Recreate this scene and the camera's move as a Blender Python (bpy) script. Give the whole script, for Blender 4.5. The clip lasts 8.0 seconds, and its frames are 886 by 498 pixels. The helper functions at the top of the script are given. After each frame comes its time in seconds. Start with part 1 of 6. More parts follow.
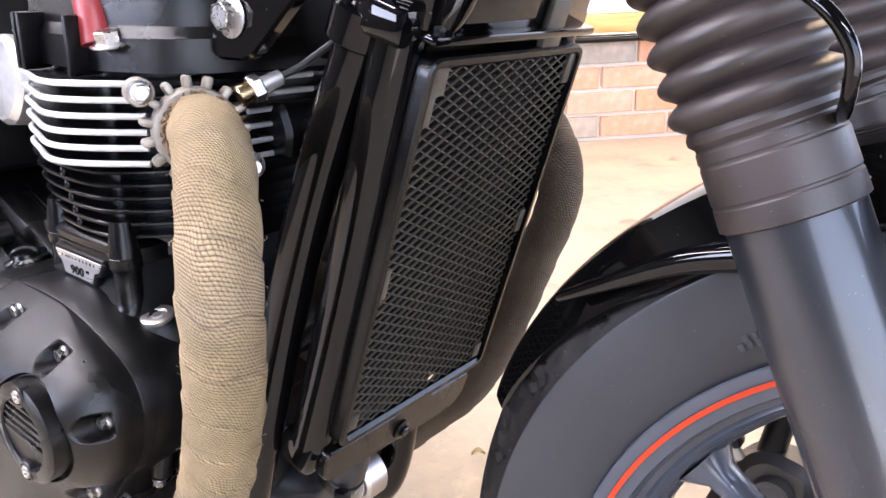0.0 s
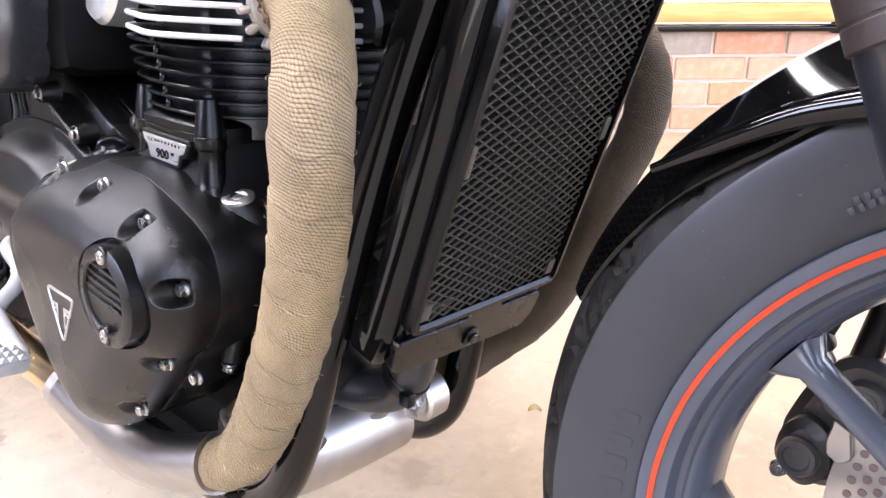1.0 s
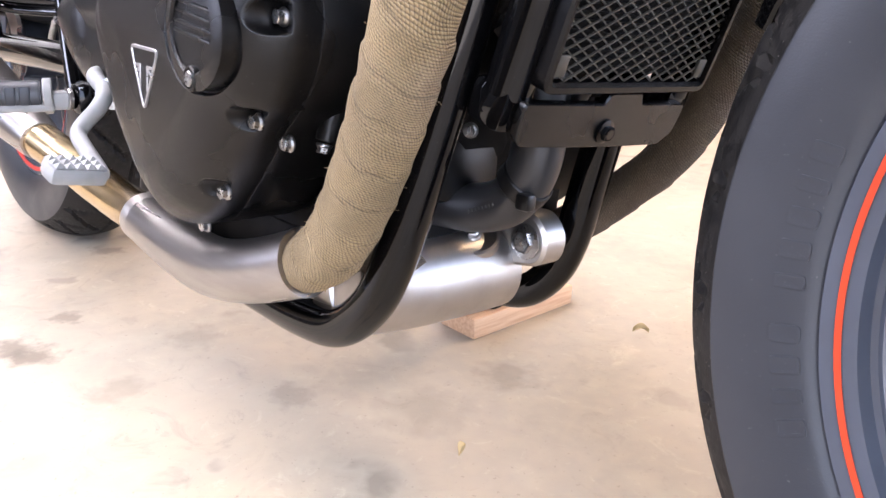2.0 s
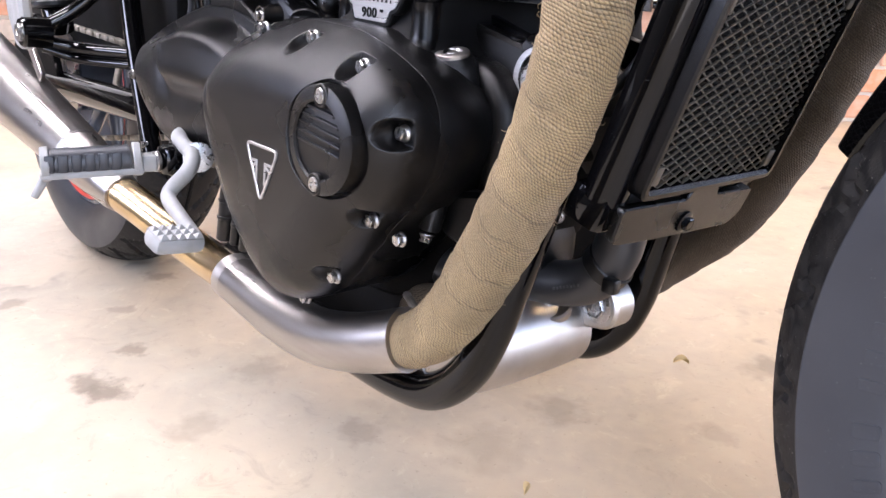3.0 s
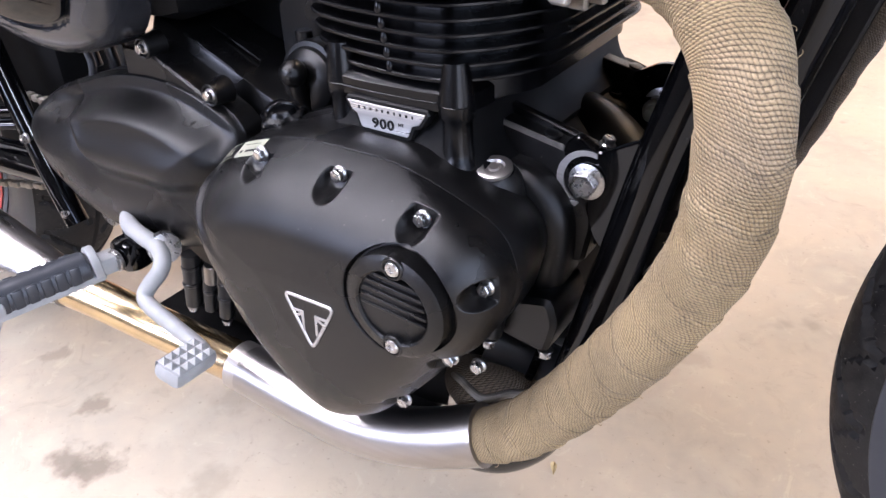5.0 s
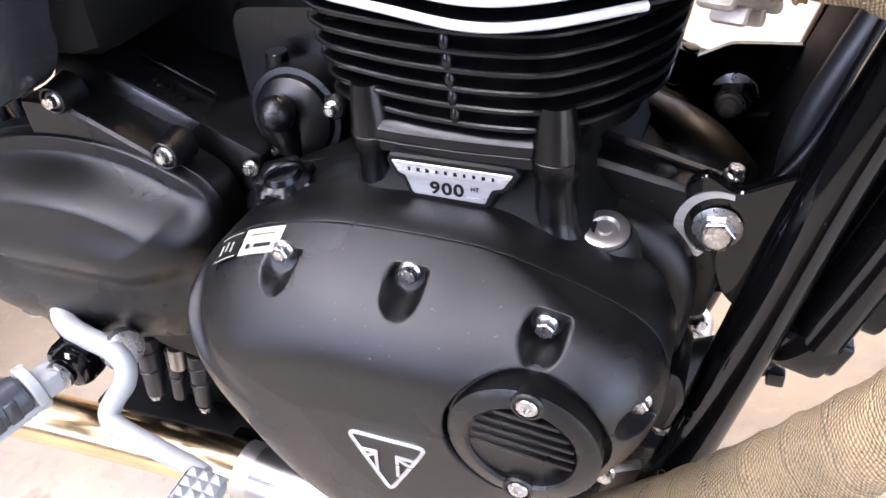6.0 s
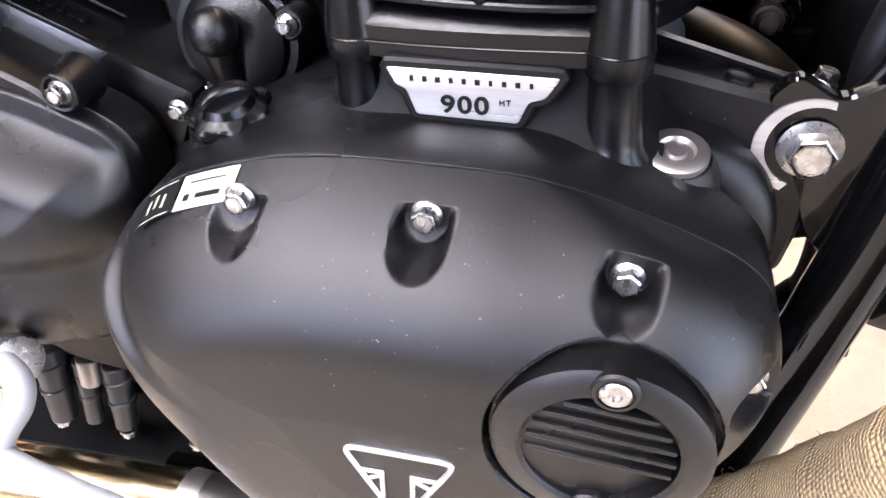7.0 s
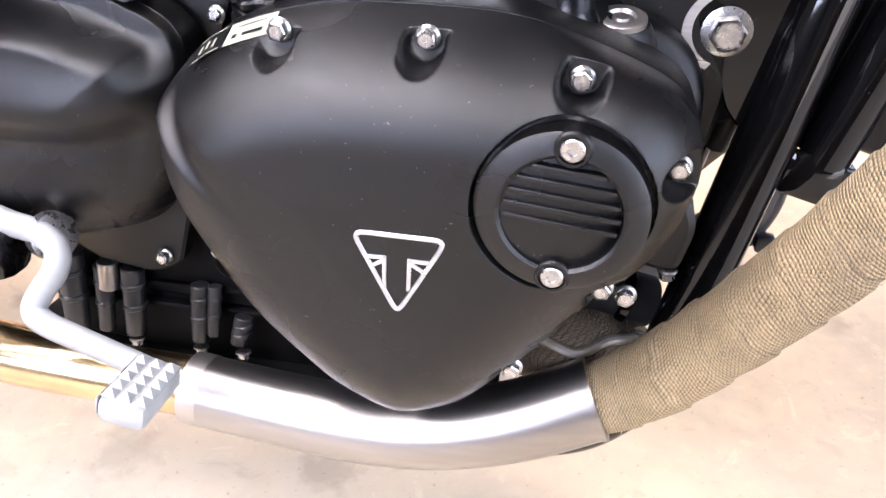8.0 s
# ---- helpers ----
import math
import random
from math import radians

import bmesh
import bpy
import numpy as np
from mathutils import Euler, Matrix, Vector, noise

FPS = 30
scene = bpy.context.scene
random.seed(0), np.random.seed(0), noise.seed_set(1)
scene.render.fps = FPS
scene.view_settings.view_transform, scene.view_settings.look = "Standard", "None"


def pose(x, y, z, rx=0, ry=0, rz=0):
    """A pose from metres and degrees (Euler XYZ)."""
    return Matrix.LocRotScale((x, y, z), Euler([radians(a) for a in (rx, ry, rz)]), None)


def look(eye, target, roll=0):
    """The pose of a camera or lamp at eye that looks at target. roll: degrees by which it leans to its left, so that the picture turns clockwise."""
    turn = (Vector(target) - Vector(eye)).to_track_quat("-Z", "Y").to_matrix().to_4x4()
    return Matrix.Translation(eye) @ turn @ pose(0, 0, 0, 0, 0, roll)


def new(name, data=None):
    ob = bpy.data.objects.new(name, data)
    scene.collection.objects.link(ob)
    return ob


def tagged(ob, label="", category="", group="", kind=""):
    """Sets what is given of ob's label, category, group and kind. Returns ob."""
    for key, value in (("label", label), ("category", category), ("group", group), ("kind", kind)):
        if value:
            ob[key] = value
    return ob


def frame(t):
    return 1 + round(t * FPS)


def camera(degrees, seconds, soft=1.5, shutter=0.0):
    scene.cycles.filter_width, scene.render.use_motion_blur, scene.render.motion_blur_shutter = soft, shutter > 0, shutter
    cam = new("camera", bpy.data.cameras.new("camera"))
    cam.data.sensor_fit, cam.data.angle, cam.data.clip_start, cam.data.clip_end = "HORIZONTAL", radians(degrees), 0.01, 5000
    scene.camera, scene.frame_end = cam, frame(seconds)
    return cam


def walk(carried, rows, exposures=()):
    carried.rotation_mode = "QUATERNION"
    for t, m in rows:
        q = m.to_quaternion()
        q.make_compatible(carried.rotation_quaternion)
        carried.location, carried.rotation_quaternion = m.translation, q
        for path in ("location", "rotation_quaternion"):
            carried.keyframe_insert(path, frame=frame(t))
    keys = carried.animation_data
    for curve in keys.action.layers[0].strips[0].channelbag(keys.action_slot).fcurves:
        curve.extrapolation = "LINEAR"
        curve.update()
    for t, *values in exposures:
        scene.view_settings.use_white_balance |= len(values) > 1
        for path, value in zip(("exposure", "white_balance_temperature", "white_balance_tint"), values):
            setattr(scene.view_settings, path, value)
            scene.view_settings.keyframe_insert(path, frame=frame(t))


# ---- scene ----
cam = camera(58.3, 8.0)
PATH = [
    (0, (0.56, -0.398, 0.733), (-0.577, 1.076, 0.002), -2.1),
    (0.5, (0.572, -0.406, 0.693), (-0.608, 1.031, -0.044), -1.0),
    (1, (0.557, -0.428, 0.654), (-0.687, 0.965, -0.064), -0.1),
    (1.5, (0.538, -0.443, 0.505), (-0.796, 0.881, -0.181), 0.7),
    (1.7, (0.525, -0.43, 0.459), (-0.848, 0.859, -0.213), 1.0),
    (2.8, (0.505, -0.467, 0.474), (-0.897, 0.793, -0.196), 1.2),
    (3, (0.483, -0.499, 0.544), (-0.894, 0.766, -0.164), 1.1),
    (3.5, (0.399, -0.534, 0.649), (-0.902, 0.749, -0.166), 0.3),
    (4, (0.338, -0.534, 0.663), (-0.881, 0.772, -0.236), -1.2),
    (4.2, (0.331, -0.533, 0.658), (-0.848, 0.785, -0.276), -2.0),
    (5.3, (0.253, -0.494, 0.763), (-0.598, 0.877, -0.419), -6.4),
    (5.5, (0.211, -0.476, 0.772), (-0.571, 0.902, -0.449), -7.0),
    (6, (0.107, -0.419, 0.74), (-0.526, 0.968, -0.555), -7.6),
    (6.5, (0.051, -0.378, 0.68), (-0.458, 1.022, -0.654), -6.8),
    (7, (0.037, -0.369, 0.651), (-0.399, 1.089, -0.647), -5.2),
    (7.5, (0.045, -0.441, 0.636), (-0.361, 1.12, -0.546), -3.2),
    (8, (0.054, -0.5, 0.599), (-0.33, 1.12, -0.51), -1.9),
]
EXPOSURES = [(0.0, 2.6, 6150, 18), (1.0, 2.66, 6150, 18), (1.5, 2.6, 6150, 18), (3.0, 2.3, 6150, 18), (4.0, 2.17, 6150, 18), (5.5, 2.43, 5850, 18), (6.0, 2.77, 5900, 18), (6.4, 3.08, 6150, 18), (7.3, 3.16, 6150, 18), (8.0, 2.85, 6150, 18)]
walk(cam, [(t, look(eye, target, roll)) for t, eye, target, roll in PATH], EXPOSURES)

# ---- daylight and added fill lamps ----
world = bpy.data.worlds.new("daylight")
scene.world = world
world.use_nodes = True
sky = world.node_tree.nodes.new("ShaderNodeTexSky")
sky.sky_type, sky.sun_disc = "NISHITA", False
sky.sun_elevation, sky.sun_rotation = radians(52), radians(47)
back = world.node_tree.nodes["Background"]
world.node_tree.links.new(sky.outputs["Color"], back.inputs["Color"])
back.inputs["Strength"].default_value = 0.1


def area_lamp(name, eye, target, size_x, size_y, watts, colour):
    lamp = bpy.data.lights.new(name, "AREA")
    lamp.shape, lamp.size, lamp.size_y = "RECTANGLE", size_x, size_y
    lamp.energy, lamp.color = watts, colour
    ob = new(name, lamp)
    ob.matrix_world = look(eye, target)
    return ob


# The garage stands turned against the motorcycle: its long wall runs along U, V points from that wall into the room.
TURN = radians(43)
U = Vector((math.cos(TURN), math.sin(TURN), 0))
V = Vector((math.sin(TURN), -math.cos(TURN), 0))
WALL = Vector((-0.65, 2.36, 0))
DEPTH, HEIGHT = 5.6, 2.5


def room(u, v, z):
    """A place in the garage: along the brick wall, away from it, up."""
    return WALL + U * u + V * v + Vector((0, 0, z))


# unseen sun, assumed: slants through the wide doorway onto the floor just inside it
sun = bpy.data.lights.new("sun", "SUN")
sun.energy, sun.angle, sun.color = 5.0, radians(0.5), (0.95, 0.96, 1.0)
new("sun", sun).matrix_world = look(room(0.4, 0, 0) + V * 8 + Vector((0, 0, 8 * math.tan(radians(52)))), room(0.4, 0, 0))
DOOR = (-1.45, 3.3)
# fill lamp added across the unseen doorway, standing in for the sky
area_lamp("door_fill", room(0.98, DEPTH - 0.05, 1.1), room(0.98, 0, 0.9), 4.75, 2.15, 26, (0.76, 0.83, 1.0))
# unseen window added in the side wall, fill light standing for open sky
SPAN_L, SPAN_R = -4.6, 3.4
ADDED_WINDOW = (2.5, 4.6, 1.2, 2.2)
# a second, unseen doorway added in the end wall for cool fill ahead of the machine
ADDED_DOOR = (0.7, 4.1)
area_lamp("side_door_fill", room(SPAN_R - 0.02, sum(ADDED_DOOR) / 2, 1.05), room(0, sum(ADDED_DOOR) / 2, 1.0), ADDED_DOOR[1] - ADDED_DOOR[0], 2.0, 18, (0.66, 0.755, 1.0))
area_lamp("window_fill", room(SPAN_L + 0.02, 3.55, 1.7), room(0, 3.55, 1.7), 2.1, 1.0, 30, (0.80, 0.84, 1.0))
# unseen ceiling strips, added where the casings need their highlights
LAMPS = ((-3.4, 2.2, 0.3, 2.8, 27.0), (-2.1, 2.3, 0.3, 2.4, 20.0), (0.7, 1.0, 1.5, 0.3, 19.0), (-0.3, 4.9, 1.6, 0.3, 18.0))
for lamp_u, lamp_v, long_u, long_v, watts in LAMPS:
    strip = area_lamp("ceiling_fill_light", room(lamp_u, lamp_v, HEIGHT - 0.07), room(lamp_u, lamp_v, 0), long_u, long_v, watts, (1.0, 0.72, 0.43) if lamp_u > 0 else (1.0, 0.955, 0.96) if lamp_v < 3 else (0.86, 0.92, 1.0))
    strip.matrix_world = Matrix.Translation(room(lamp_u, lamp_v, HEIGHT - 0.07)) @ Matrix.Rotation(TURN, 4, "Z")

# ---- materials ----


def nodes_of(name):
    m = bpy.data.materials.new(name)
    m.use_nodes = True
    t = m.node_tree
    return m, t, t.nodes["Principled BSDF"]


def node(t, kind, **values):
    n = t.nodes.new(kind)
    for key, value in values.items():
        n.inputs[key].default_value = value
    return n


def math_node(t, op, a, b=None, c=None):
    n = t.nodes.new("ShaderNodeMath")
    n.operation = op
    for i, v in enumerate((a, b, c)):
        if v is None:
            continue
        if isinstance(v, (int, float)):
            n.inputs[i].default_value = v
        else:
            t.links.new(v, n.inputs[i])
    return n.outputs[0]


def mixed(t, factor, a, b):
    n = t.nodes.new("ShaderNodeMix")
    n.data_type = "RGBA"
    for socket, v in ((n.inputs["Factor"], factor), (n.inputs["A"], a), (n.inputs["B"], b)):
        if isinstance(v, (int, float)):
            socket.default_value = v
        elif isinstance(v, tuple):
            socket.default_value = (*v, 1)
        else:
            t.links.new(v, socket)
    return n.outputs["Result"]


def ramp(t, value, low, high, a=0.0, b=1.0):
    n = t.nodes.new("ShaderNodeMapRange")
    n.inputs["From Min"].default_value, n.inputs["From Max"].default_value = low, high
    n.inputs["To Min"].default_value, n.inputs["To Max"].default_value = a, b
    t.links.new(value, n.inputs["Value"])
    return n.outputs["Result"]


def material(name, colour, rough=0.5, metal=0.0, second=None, patch=9.0, grain=900.0, bump=0.15, deep=0.0004, coat=0.0, vary=0.12, dust=0.0, tilt=None, spec=0.5):
    """A surface with patches (second colour), fine grain in the relief and the gloss, and a little dust."""
    m, t, p = nodes_of(name)
    at = t.nodes.new("ShaderNodeTexCoord").outputs["Object"]
    if tilt:
        squeeze = t.nodes.new("ShaderNodeMapping")
        squeeze.inputs["Scale"].default_value = tilt
        t.links.new(at, squeeze.inputs["Vector"])
        at = squeeze.outputs["Vector"]
    big, fine = node(t, "ShaderNodeTexNoise", Scale=patch, Detail=4.0), node(t, "ShaderNodeTexNoise", Scale=grain, Detail=2.0)
    for n in (big, fine):
        t.links.new(at, n.inputs["Vector"])
    second = second or tuple(c * 0.7 for c in colour)
    base = mixed(t, ramp(t, big.outputs["Fac"], 0.38, 0.66), colour, second)
    if dust:
        specks = node(t, "ShaderNodeTexNoise", Scale=620.0, Detail=1.0)
        t.links.new(at, specks.inputs["Vector"])
        base = mixed(t, ramp(t, specks.outputs["Fac"], 0.765, 0.785, 0.0, dust), base, (0.45, 0.42, 0.38))
    t.links.new(base, p.inputs["Base Color"])
    p.inputs["Metallic"].default_value = metal
    t.links.new(ramp(t, big.outputs["Fac"], 0.3, 0.7, max(0.02, rough - vary), min(1.0, rough + vary)), p.inputs["Roughness"])
    p.inputs["Specular IOR Level"].default_value = spec
    p.inputs["Coat Weight"].default_value = coat
    p.inputs["Coat Roughness"].default_value = 0.06
    if bump:
        n = node(t, "ShaderNodeBump", Strength=bump, Distance=deep)
        t.links.new(fine.outputs["Fac"], n.inputs["Height"])
        t.links.new(n.outputs["Normal"], p.inputs["Normal"])
    return m


SATIN = material("satin black casing paint", (0.0026, 0.0025, 0.0026), 0.285, grain=3400, bump=0.55, deep=0.00025, vary=0.03, dust=0.2, spec=0.33)
CASE = material("black crankcase paint", (0.002, 0.002, 0.0022), 0.29, grain=1500, bump=0.5, deep=0.0003, vary=0.05, spec=0.36)
GLOSS = material("gloss black frame paint", (0.0012, 0.0012, 0.0014), 0.06, bump=0.015, vary=0.03, dust=0.1, spec=0.26, coat=0.12)
SEMI = material("smooth semi gloss black enamel", (0.0018, 0.0018, 0.0021), 0.23, grain=2200, bump=0.2, vary=0.04, spec=0.24)
MATT = material("matt black plastic", (0.0028, 0.0028, 0.0031), 0.42, grain=1200, bump=0.3, spec=0.27)
# shade put into the colour of recessed parts: near-black with little sheen
DARK = material("near-black for shaded recesses", (0.0012, 0.0012, 0.0014), 0.65, bump=0.1, spec=0.12)
FINEDGE = material("machined fin edge", (0.6, 0.6, 0.61), 0.36, metal=0.5, grain=500, bump=0.15, vary=0.08)
FINBLACK = material("black fin paint", (0.0025, 0.0025, 0.003), 0.25, grain=1500, bump=0.15, vary=0.05, spec=0.22)
STEEL = material("brushed stainless steel", (0.36, 0.34, 0.322), 0.30, metal=1.0, second=(0.30, 0.28, 0.265), patch=5, grain=260, bump=0.12, vary=0.03, tilt=(1, 14, 14))
DULLSTEEL = material("dull satin steel", (0.44, 0.42, 0.395), 0.4, metal=1.0, second=(0.4, 0.37, 0.34), patch=30, grain=300, bump=0.08, vary=0.06)
CALIPER = material("dark cast caliper", (0.035, 0.034, 0.034), 0.42, metal=0.2, second=(0.055, 0.052, 0.05), patch=70, grain=600, bump=0.35)
HOLE = material("brown drilled hole", (0.16, 0.11, 0.1), 0.7, bump=0.1)
# walls out of view, kept dark so the black paint reflects little
GREY = material("dark grey of the unseen walls", (0.07, 0.068, 0.066), 0.7, second=(0.055, 0.053, 0.051), patch=2, grain=120, bump=0.15)
# ceiling out of view, darkened to keep haze off the upward-facing castings
DARKCEILING = material("dark unseen ceiling", (0.028, 0.026, 0.024), 0.75, second=(0.02, 0.018, 0.017), patch=3, grain=90, bump=0.3)
GOLD = material("heat tinted steel", (0.66, 0.5, 0.28), 0.22, metal=1.0, second=(0.45, 0.33, 0.2), patch=14, grain=300, bump=0.06, vary=0.06)
BOLT = material("zinc plated bolt", (0.46, 0.45, 0.44), 0.3, metal=1.0, second=(0.32, 0.31, 0.3), patch=240, bump=0.1, vary=0.08)
ALLOY = material("cast alloy", (0.68, 0.67, 0.65), 0.4, metal=0.85, second=(0.5, 0.49, 0.47), patch=40, grain=600, bump=0.3, vary=0.1)
CLAMP = material("weathered cast clamp", (0.32, 0.29, 0.25), 0.5, metal=0.6, second=(0.19, 0.165, 0.13), patch=60, grain=500, bump=0.4)
RUBBER = material("tyre rubber", (0.021, 0.023, 0.028), 0.40, second=(0.026, 0.028, 0.033), patch=16, grain=900, bump=0.2, vary=0.06, dust=0.1, spec=0.38)
TREAD = material("tyre tread rubber", (0.0035, 0.0035, 0.004), 0.6, second=(0.016, 0.015, 0.014), patch=140, grain=500, bump=0.6, dust=0.5, spec=0.25)
RIM = material("dark grey wheel paint", (0.055, 0.064, 0.084), 0.20, grain=900, bump=0.04, vary=0.04, spec=0.6)
ORANGE = material("orange pinstripe", (0.46, 0.045, 0.013), 0.5, second=(0.4, 0.04, 0.012), bump=0.03, spec=0.2)
REDLINE = material("red pinstripe", (0.5, 0.035, 0.025), 0.4, bump=0.03)
FORK = material("black fork paint", (0.012, 0.0135, 0.018), 0.3, grain=900, bump=0.1, vary=0.05, dust=0.15, coat=0.35)
GAITER = material("faded rubber gaiter", (0.012, 0.0088, 0.0082), 0.5, second=(0.027, 0.018, 0.016), patch=22, grain=500, bump=0.25, vary=0.1, dust=0.2)
HOSE = material("black rubber hose", (0.014, 0.014, 0.015), 0.42, grain=700, bump=0.12)
REDCAP = material("dull red rubber", (0.2, 0.02, 0.022), 0.45, grain=500, bump=0.15)
PEDAL = material("pale cast alloy", (0.25, 0.25, 0.248), 0.55, metal=0.0, second=(0.21, 0.21, 0.207), patch=50, grain=500, bump=0.2)
BADGE = material("brushed badge metal", (0.5, 0.495, 0.49), 0.34, metal=0.8, grain=700, bump=0.1, tilt=(1, 1, 20))
INK = material("black badge lettering", (0.004, 0.004, 0.004), 0.5, bump=0.0, spec=0.15)
FRAY = material("scorched loose fibre", (0.17, 0.105, 0.05), 0.85, second=(0.07, 0.045, 0.025), patch=160, grain=900, bump=0.2)
LABEL = material("cream paper label", (0.26, 0.26, 0.2), 0.5, bump=0.05)
WOOD = material("raw pine board", (0.62, 0.4, 0.24), 0.65, second=(0.5, 0.3, 0.17), patch=14, grain=160, bump=0.3, tilt=(14, 1, 14))
BEAM = material("varnished timber sill", (0.56, 0.33, 0.11), 0.5, second=(0.44, 0.24, 0.07), patch=6, grain=90, bump=0.2, tilt=(1, 1, 12))
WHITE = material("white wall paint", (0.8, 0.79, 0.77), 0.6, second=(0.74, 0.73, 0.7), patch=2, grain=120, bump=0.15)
MORTAR = material("pale mortar", (0.62, 0.56, 0.46), 0.85, second=(0.58, 0.53, 0.46), patch=8, grain=160, bump=0.5, deep=0.002)
# black panel whose grey reflection is put into the base colour
SHEENPANEL = material("black side panel with painted grey sheen", (0.02, 0.02, 0.022), 0.25, coat=0.2, bump=0.03, vary=0.04)
AMBER = material("amber oil", (0.75, 0.4, 0.02), 0.2, bump=0)
LEAF = material("dry leaf", (0.44, 0.34, 0.17), 0.7, bump=0.2)
MESHMETAL = material("worn dark mesh", (0.050, 0.047, 0.040), 0.4, metal=0.3, second=(0.05, 0.046, 0.038), patch=40, bump=0.1)
DISC = material("ground brake disc", (0.5, 0.49, 0.48), 0.3, metal=1.0, grain=400, bump=0.1)


def brick_material():
    m, t, p = nodes_of("fired clay brick")
    at = t.nodes.new("ShaderNodeTexCoord").outputs["Object"]
    luck = t.nodes.new("ShaderNodeObjectInfo").outputs["Random"]
    one = mixed(t, ramp(t, luck, 0.0, 0.55), (0.50, 0.23, 0.125), (0.47, 0.285, 0.20))
    tone = mixed(t, ramp(t, luck, 0.62, 0.68), one, (0.31, 0.26, 0.21))
    noise_1 = node(t, "ShaderNodeTexNoise", Scale=30.0, Detail=5.0)
    t.links.new(at, noise_1.inputs["Vector"])
    t.links.new(mixed(t, ramp(t, noise_1.outputs["Fac"], 0.45, 0.75, 0, 0.6), tone, (0.55, 0.41, 0.32)), p.inputs["Base Color"])
    p.inputs["Roughness"].default_value = 0.85
    b = node(t, "ShaderNodeBump", Strength=0.6, Distance=0.003)
    t.links.new(noise_1.outputs["Fac"], b.inputs["Height"])
    t.links.new(b.outputs["Normal"], p.inputs["Normal"])
    return m


DRIPS = [(-0.505, -0.225, 0.034, 0.75), (-0.462, -0.212, 0.034, 0.8), (-0.553, -0.14, 0.026, 0.6), (-0.828, -0.227, 0.026, 0.55), (-0.319, -0.165, 0.036, 0.3), (-0.792, 0.0, 0.032, 0.6), (-0.056, 0.2, 0.045, 0.4), (-0.39, -0.04, 0.04, 0.3), (-0.06, 0.07, 0.06, 0.3), (-0.65, -0.33, 0.03, 0.4), (-0.18, -0.02, 0.03, 0.35), (-0.7, -0.1, 0.02, 0.4), (0.1, 0.3, 0.03, 0.25), (0.06, 0.49, 0.03, 0.3)]


def concrete_material():
    """Trowelled concrete: broad clouds, oil stains, hairline scuffs."""
    m, t, p = nodes_of("stained garage concrete")
    at = t.nodes.new("ShaderNodeTexCoord").outputs["Object"]
    noises = []
    for scale, detail in ((1.3, 5.0), (5.5, 6.0), (42.0, 5.0), (2.6, 2.0), (11.0, 3.0)):
        n = node(t, "ShaderNodeTexNoise", Scale=scale, Detail=detail)
        t.links.new(at, n.inputs["Vector"])
        noises.append(n.outputs["Fac"])
    base = mixed(t, ramp(t, noises[0], 0.38, 0.62), (0.342, 0.302, 0.241), (0.446, 0.358, 0.249))
    base = mixed(t, ramp(t, noises[1], 0.44, 0.62, 0, 0.7), base, (0.285, 0.256, 0.206))
    base = mixed(t, ramp(t, noises[4], 0.5, 0.68, 0, 0.5), base, (0.465, 0.409, 0.314))
    base = mixed(t, ramp(t, noises[2], 0.42, 0.72, 0, 0.4), base, (0.427, 0.353, 0.262))
    # trowel swirls and hairline scuffs
    scuff = node(t, "ShaderNodeTexNoise", Scale=16.0, Detail=8.0, Roughness=0.75, Distortion=1.6)
    t.links.new(at, scuff.inputs["Vector"])
    base = mixed(t, ramp(t, scuff.outputs["Fac"], 0.56, 0.70, 0, 0.5), base, (0.237, 0.209, 0.163))
    base = mixed(t, ramp(t, scuff.outputs["Fac"], 0.43, 0.34, 0, 0.45), base, (0.484, 0.419, 0.318))
    specks = node(t, "ShaderNodeTexNoise", Scale=150.0, Detail=3.0)
    t.links.new(at, specks.inputs["Vector"])
    base = mixed(t, ramp(t, specks.outputs["Fac"], 0.66, 0.74, 0, 0.5), base, (0.190, 0.158, 0.120))
    stain = math_node(t, "MULTIPLY", ramp(t, noises[3], 0.53, 0.6), ramp(t, noises[4], 0.56, 0.64))
    base = mixed(t, math_node(t, "MULTIPLY", stain, 0.75), base, (0.190, 0.167, 0.133))
    # old oil drips and scuffs round the stand of the machine
    warp = node(t, "ShaderNodeTexNoise", Scale=38.0, Detail=4.0)
    t.links.new(at, warp.inputs["Vector"])
    rag = math_node(t, "MULTIPLY", math_node(t, "SUBTRACT", warp.outputs["Fac"], 0.5), 0.085)
    for x, y, r, deep in DRIPS:
        far = t.nodes.new("ShaderNodeVectorMath")
        far.operation = "DISTANCE"
        t.links.new(at, far.inputs[0])
        far.inputs[1].default_value = (x, y, 0)
        base = mixed(t, ramp(t, math_node(t, "ADD", far.outputs["Value"], rag), r, r * 0.35, 0.0, deep), base, (0.142, 0.116, 0.086))
    t.links.new(base, p.inputs["Base Color"])
    t.links.new(ramp(t, noises[1], 0.3, 0.7, 0.42, 0.62), p.inputs["Roughness"])
    b = node(t, "ShaderNodeBump", Strength=0.25, Distance=0.002)
    t.links.new(noises[2], b.inputs["Height"])
    t.links.new(b.outputs["Normal"], p.inputs["Normal"])
    return m


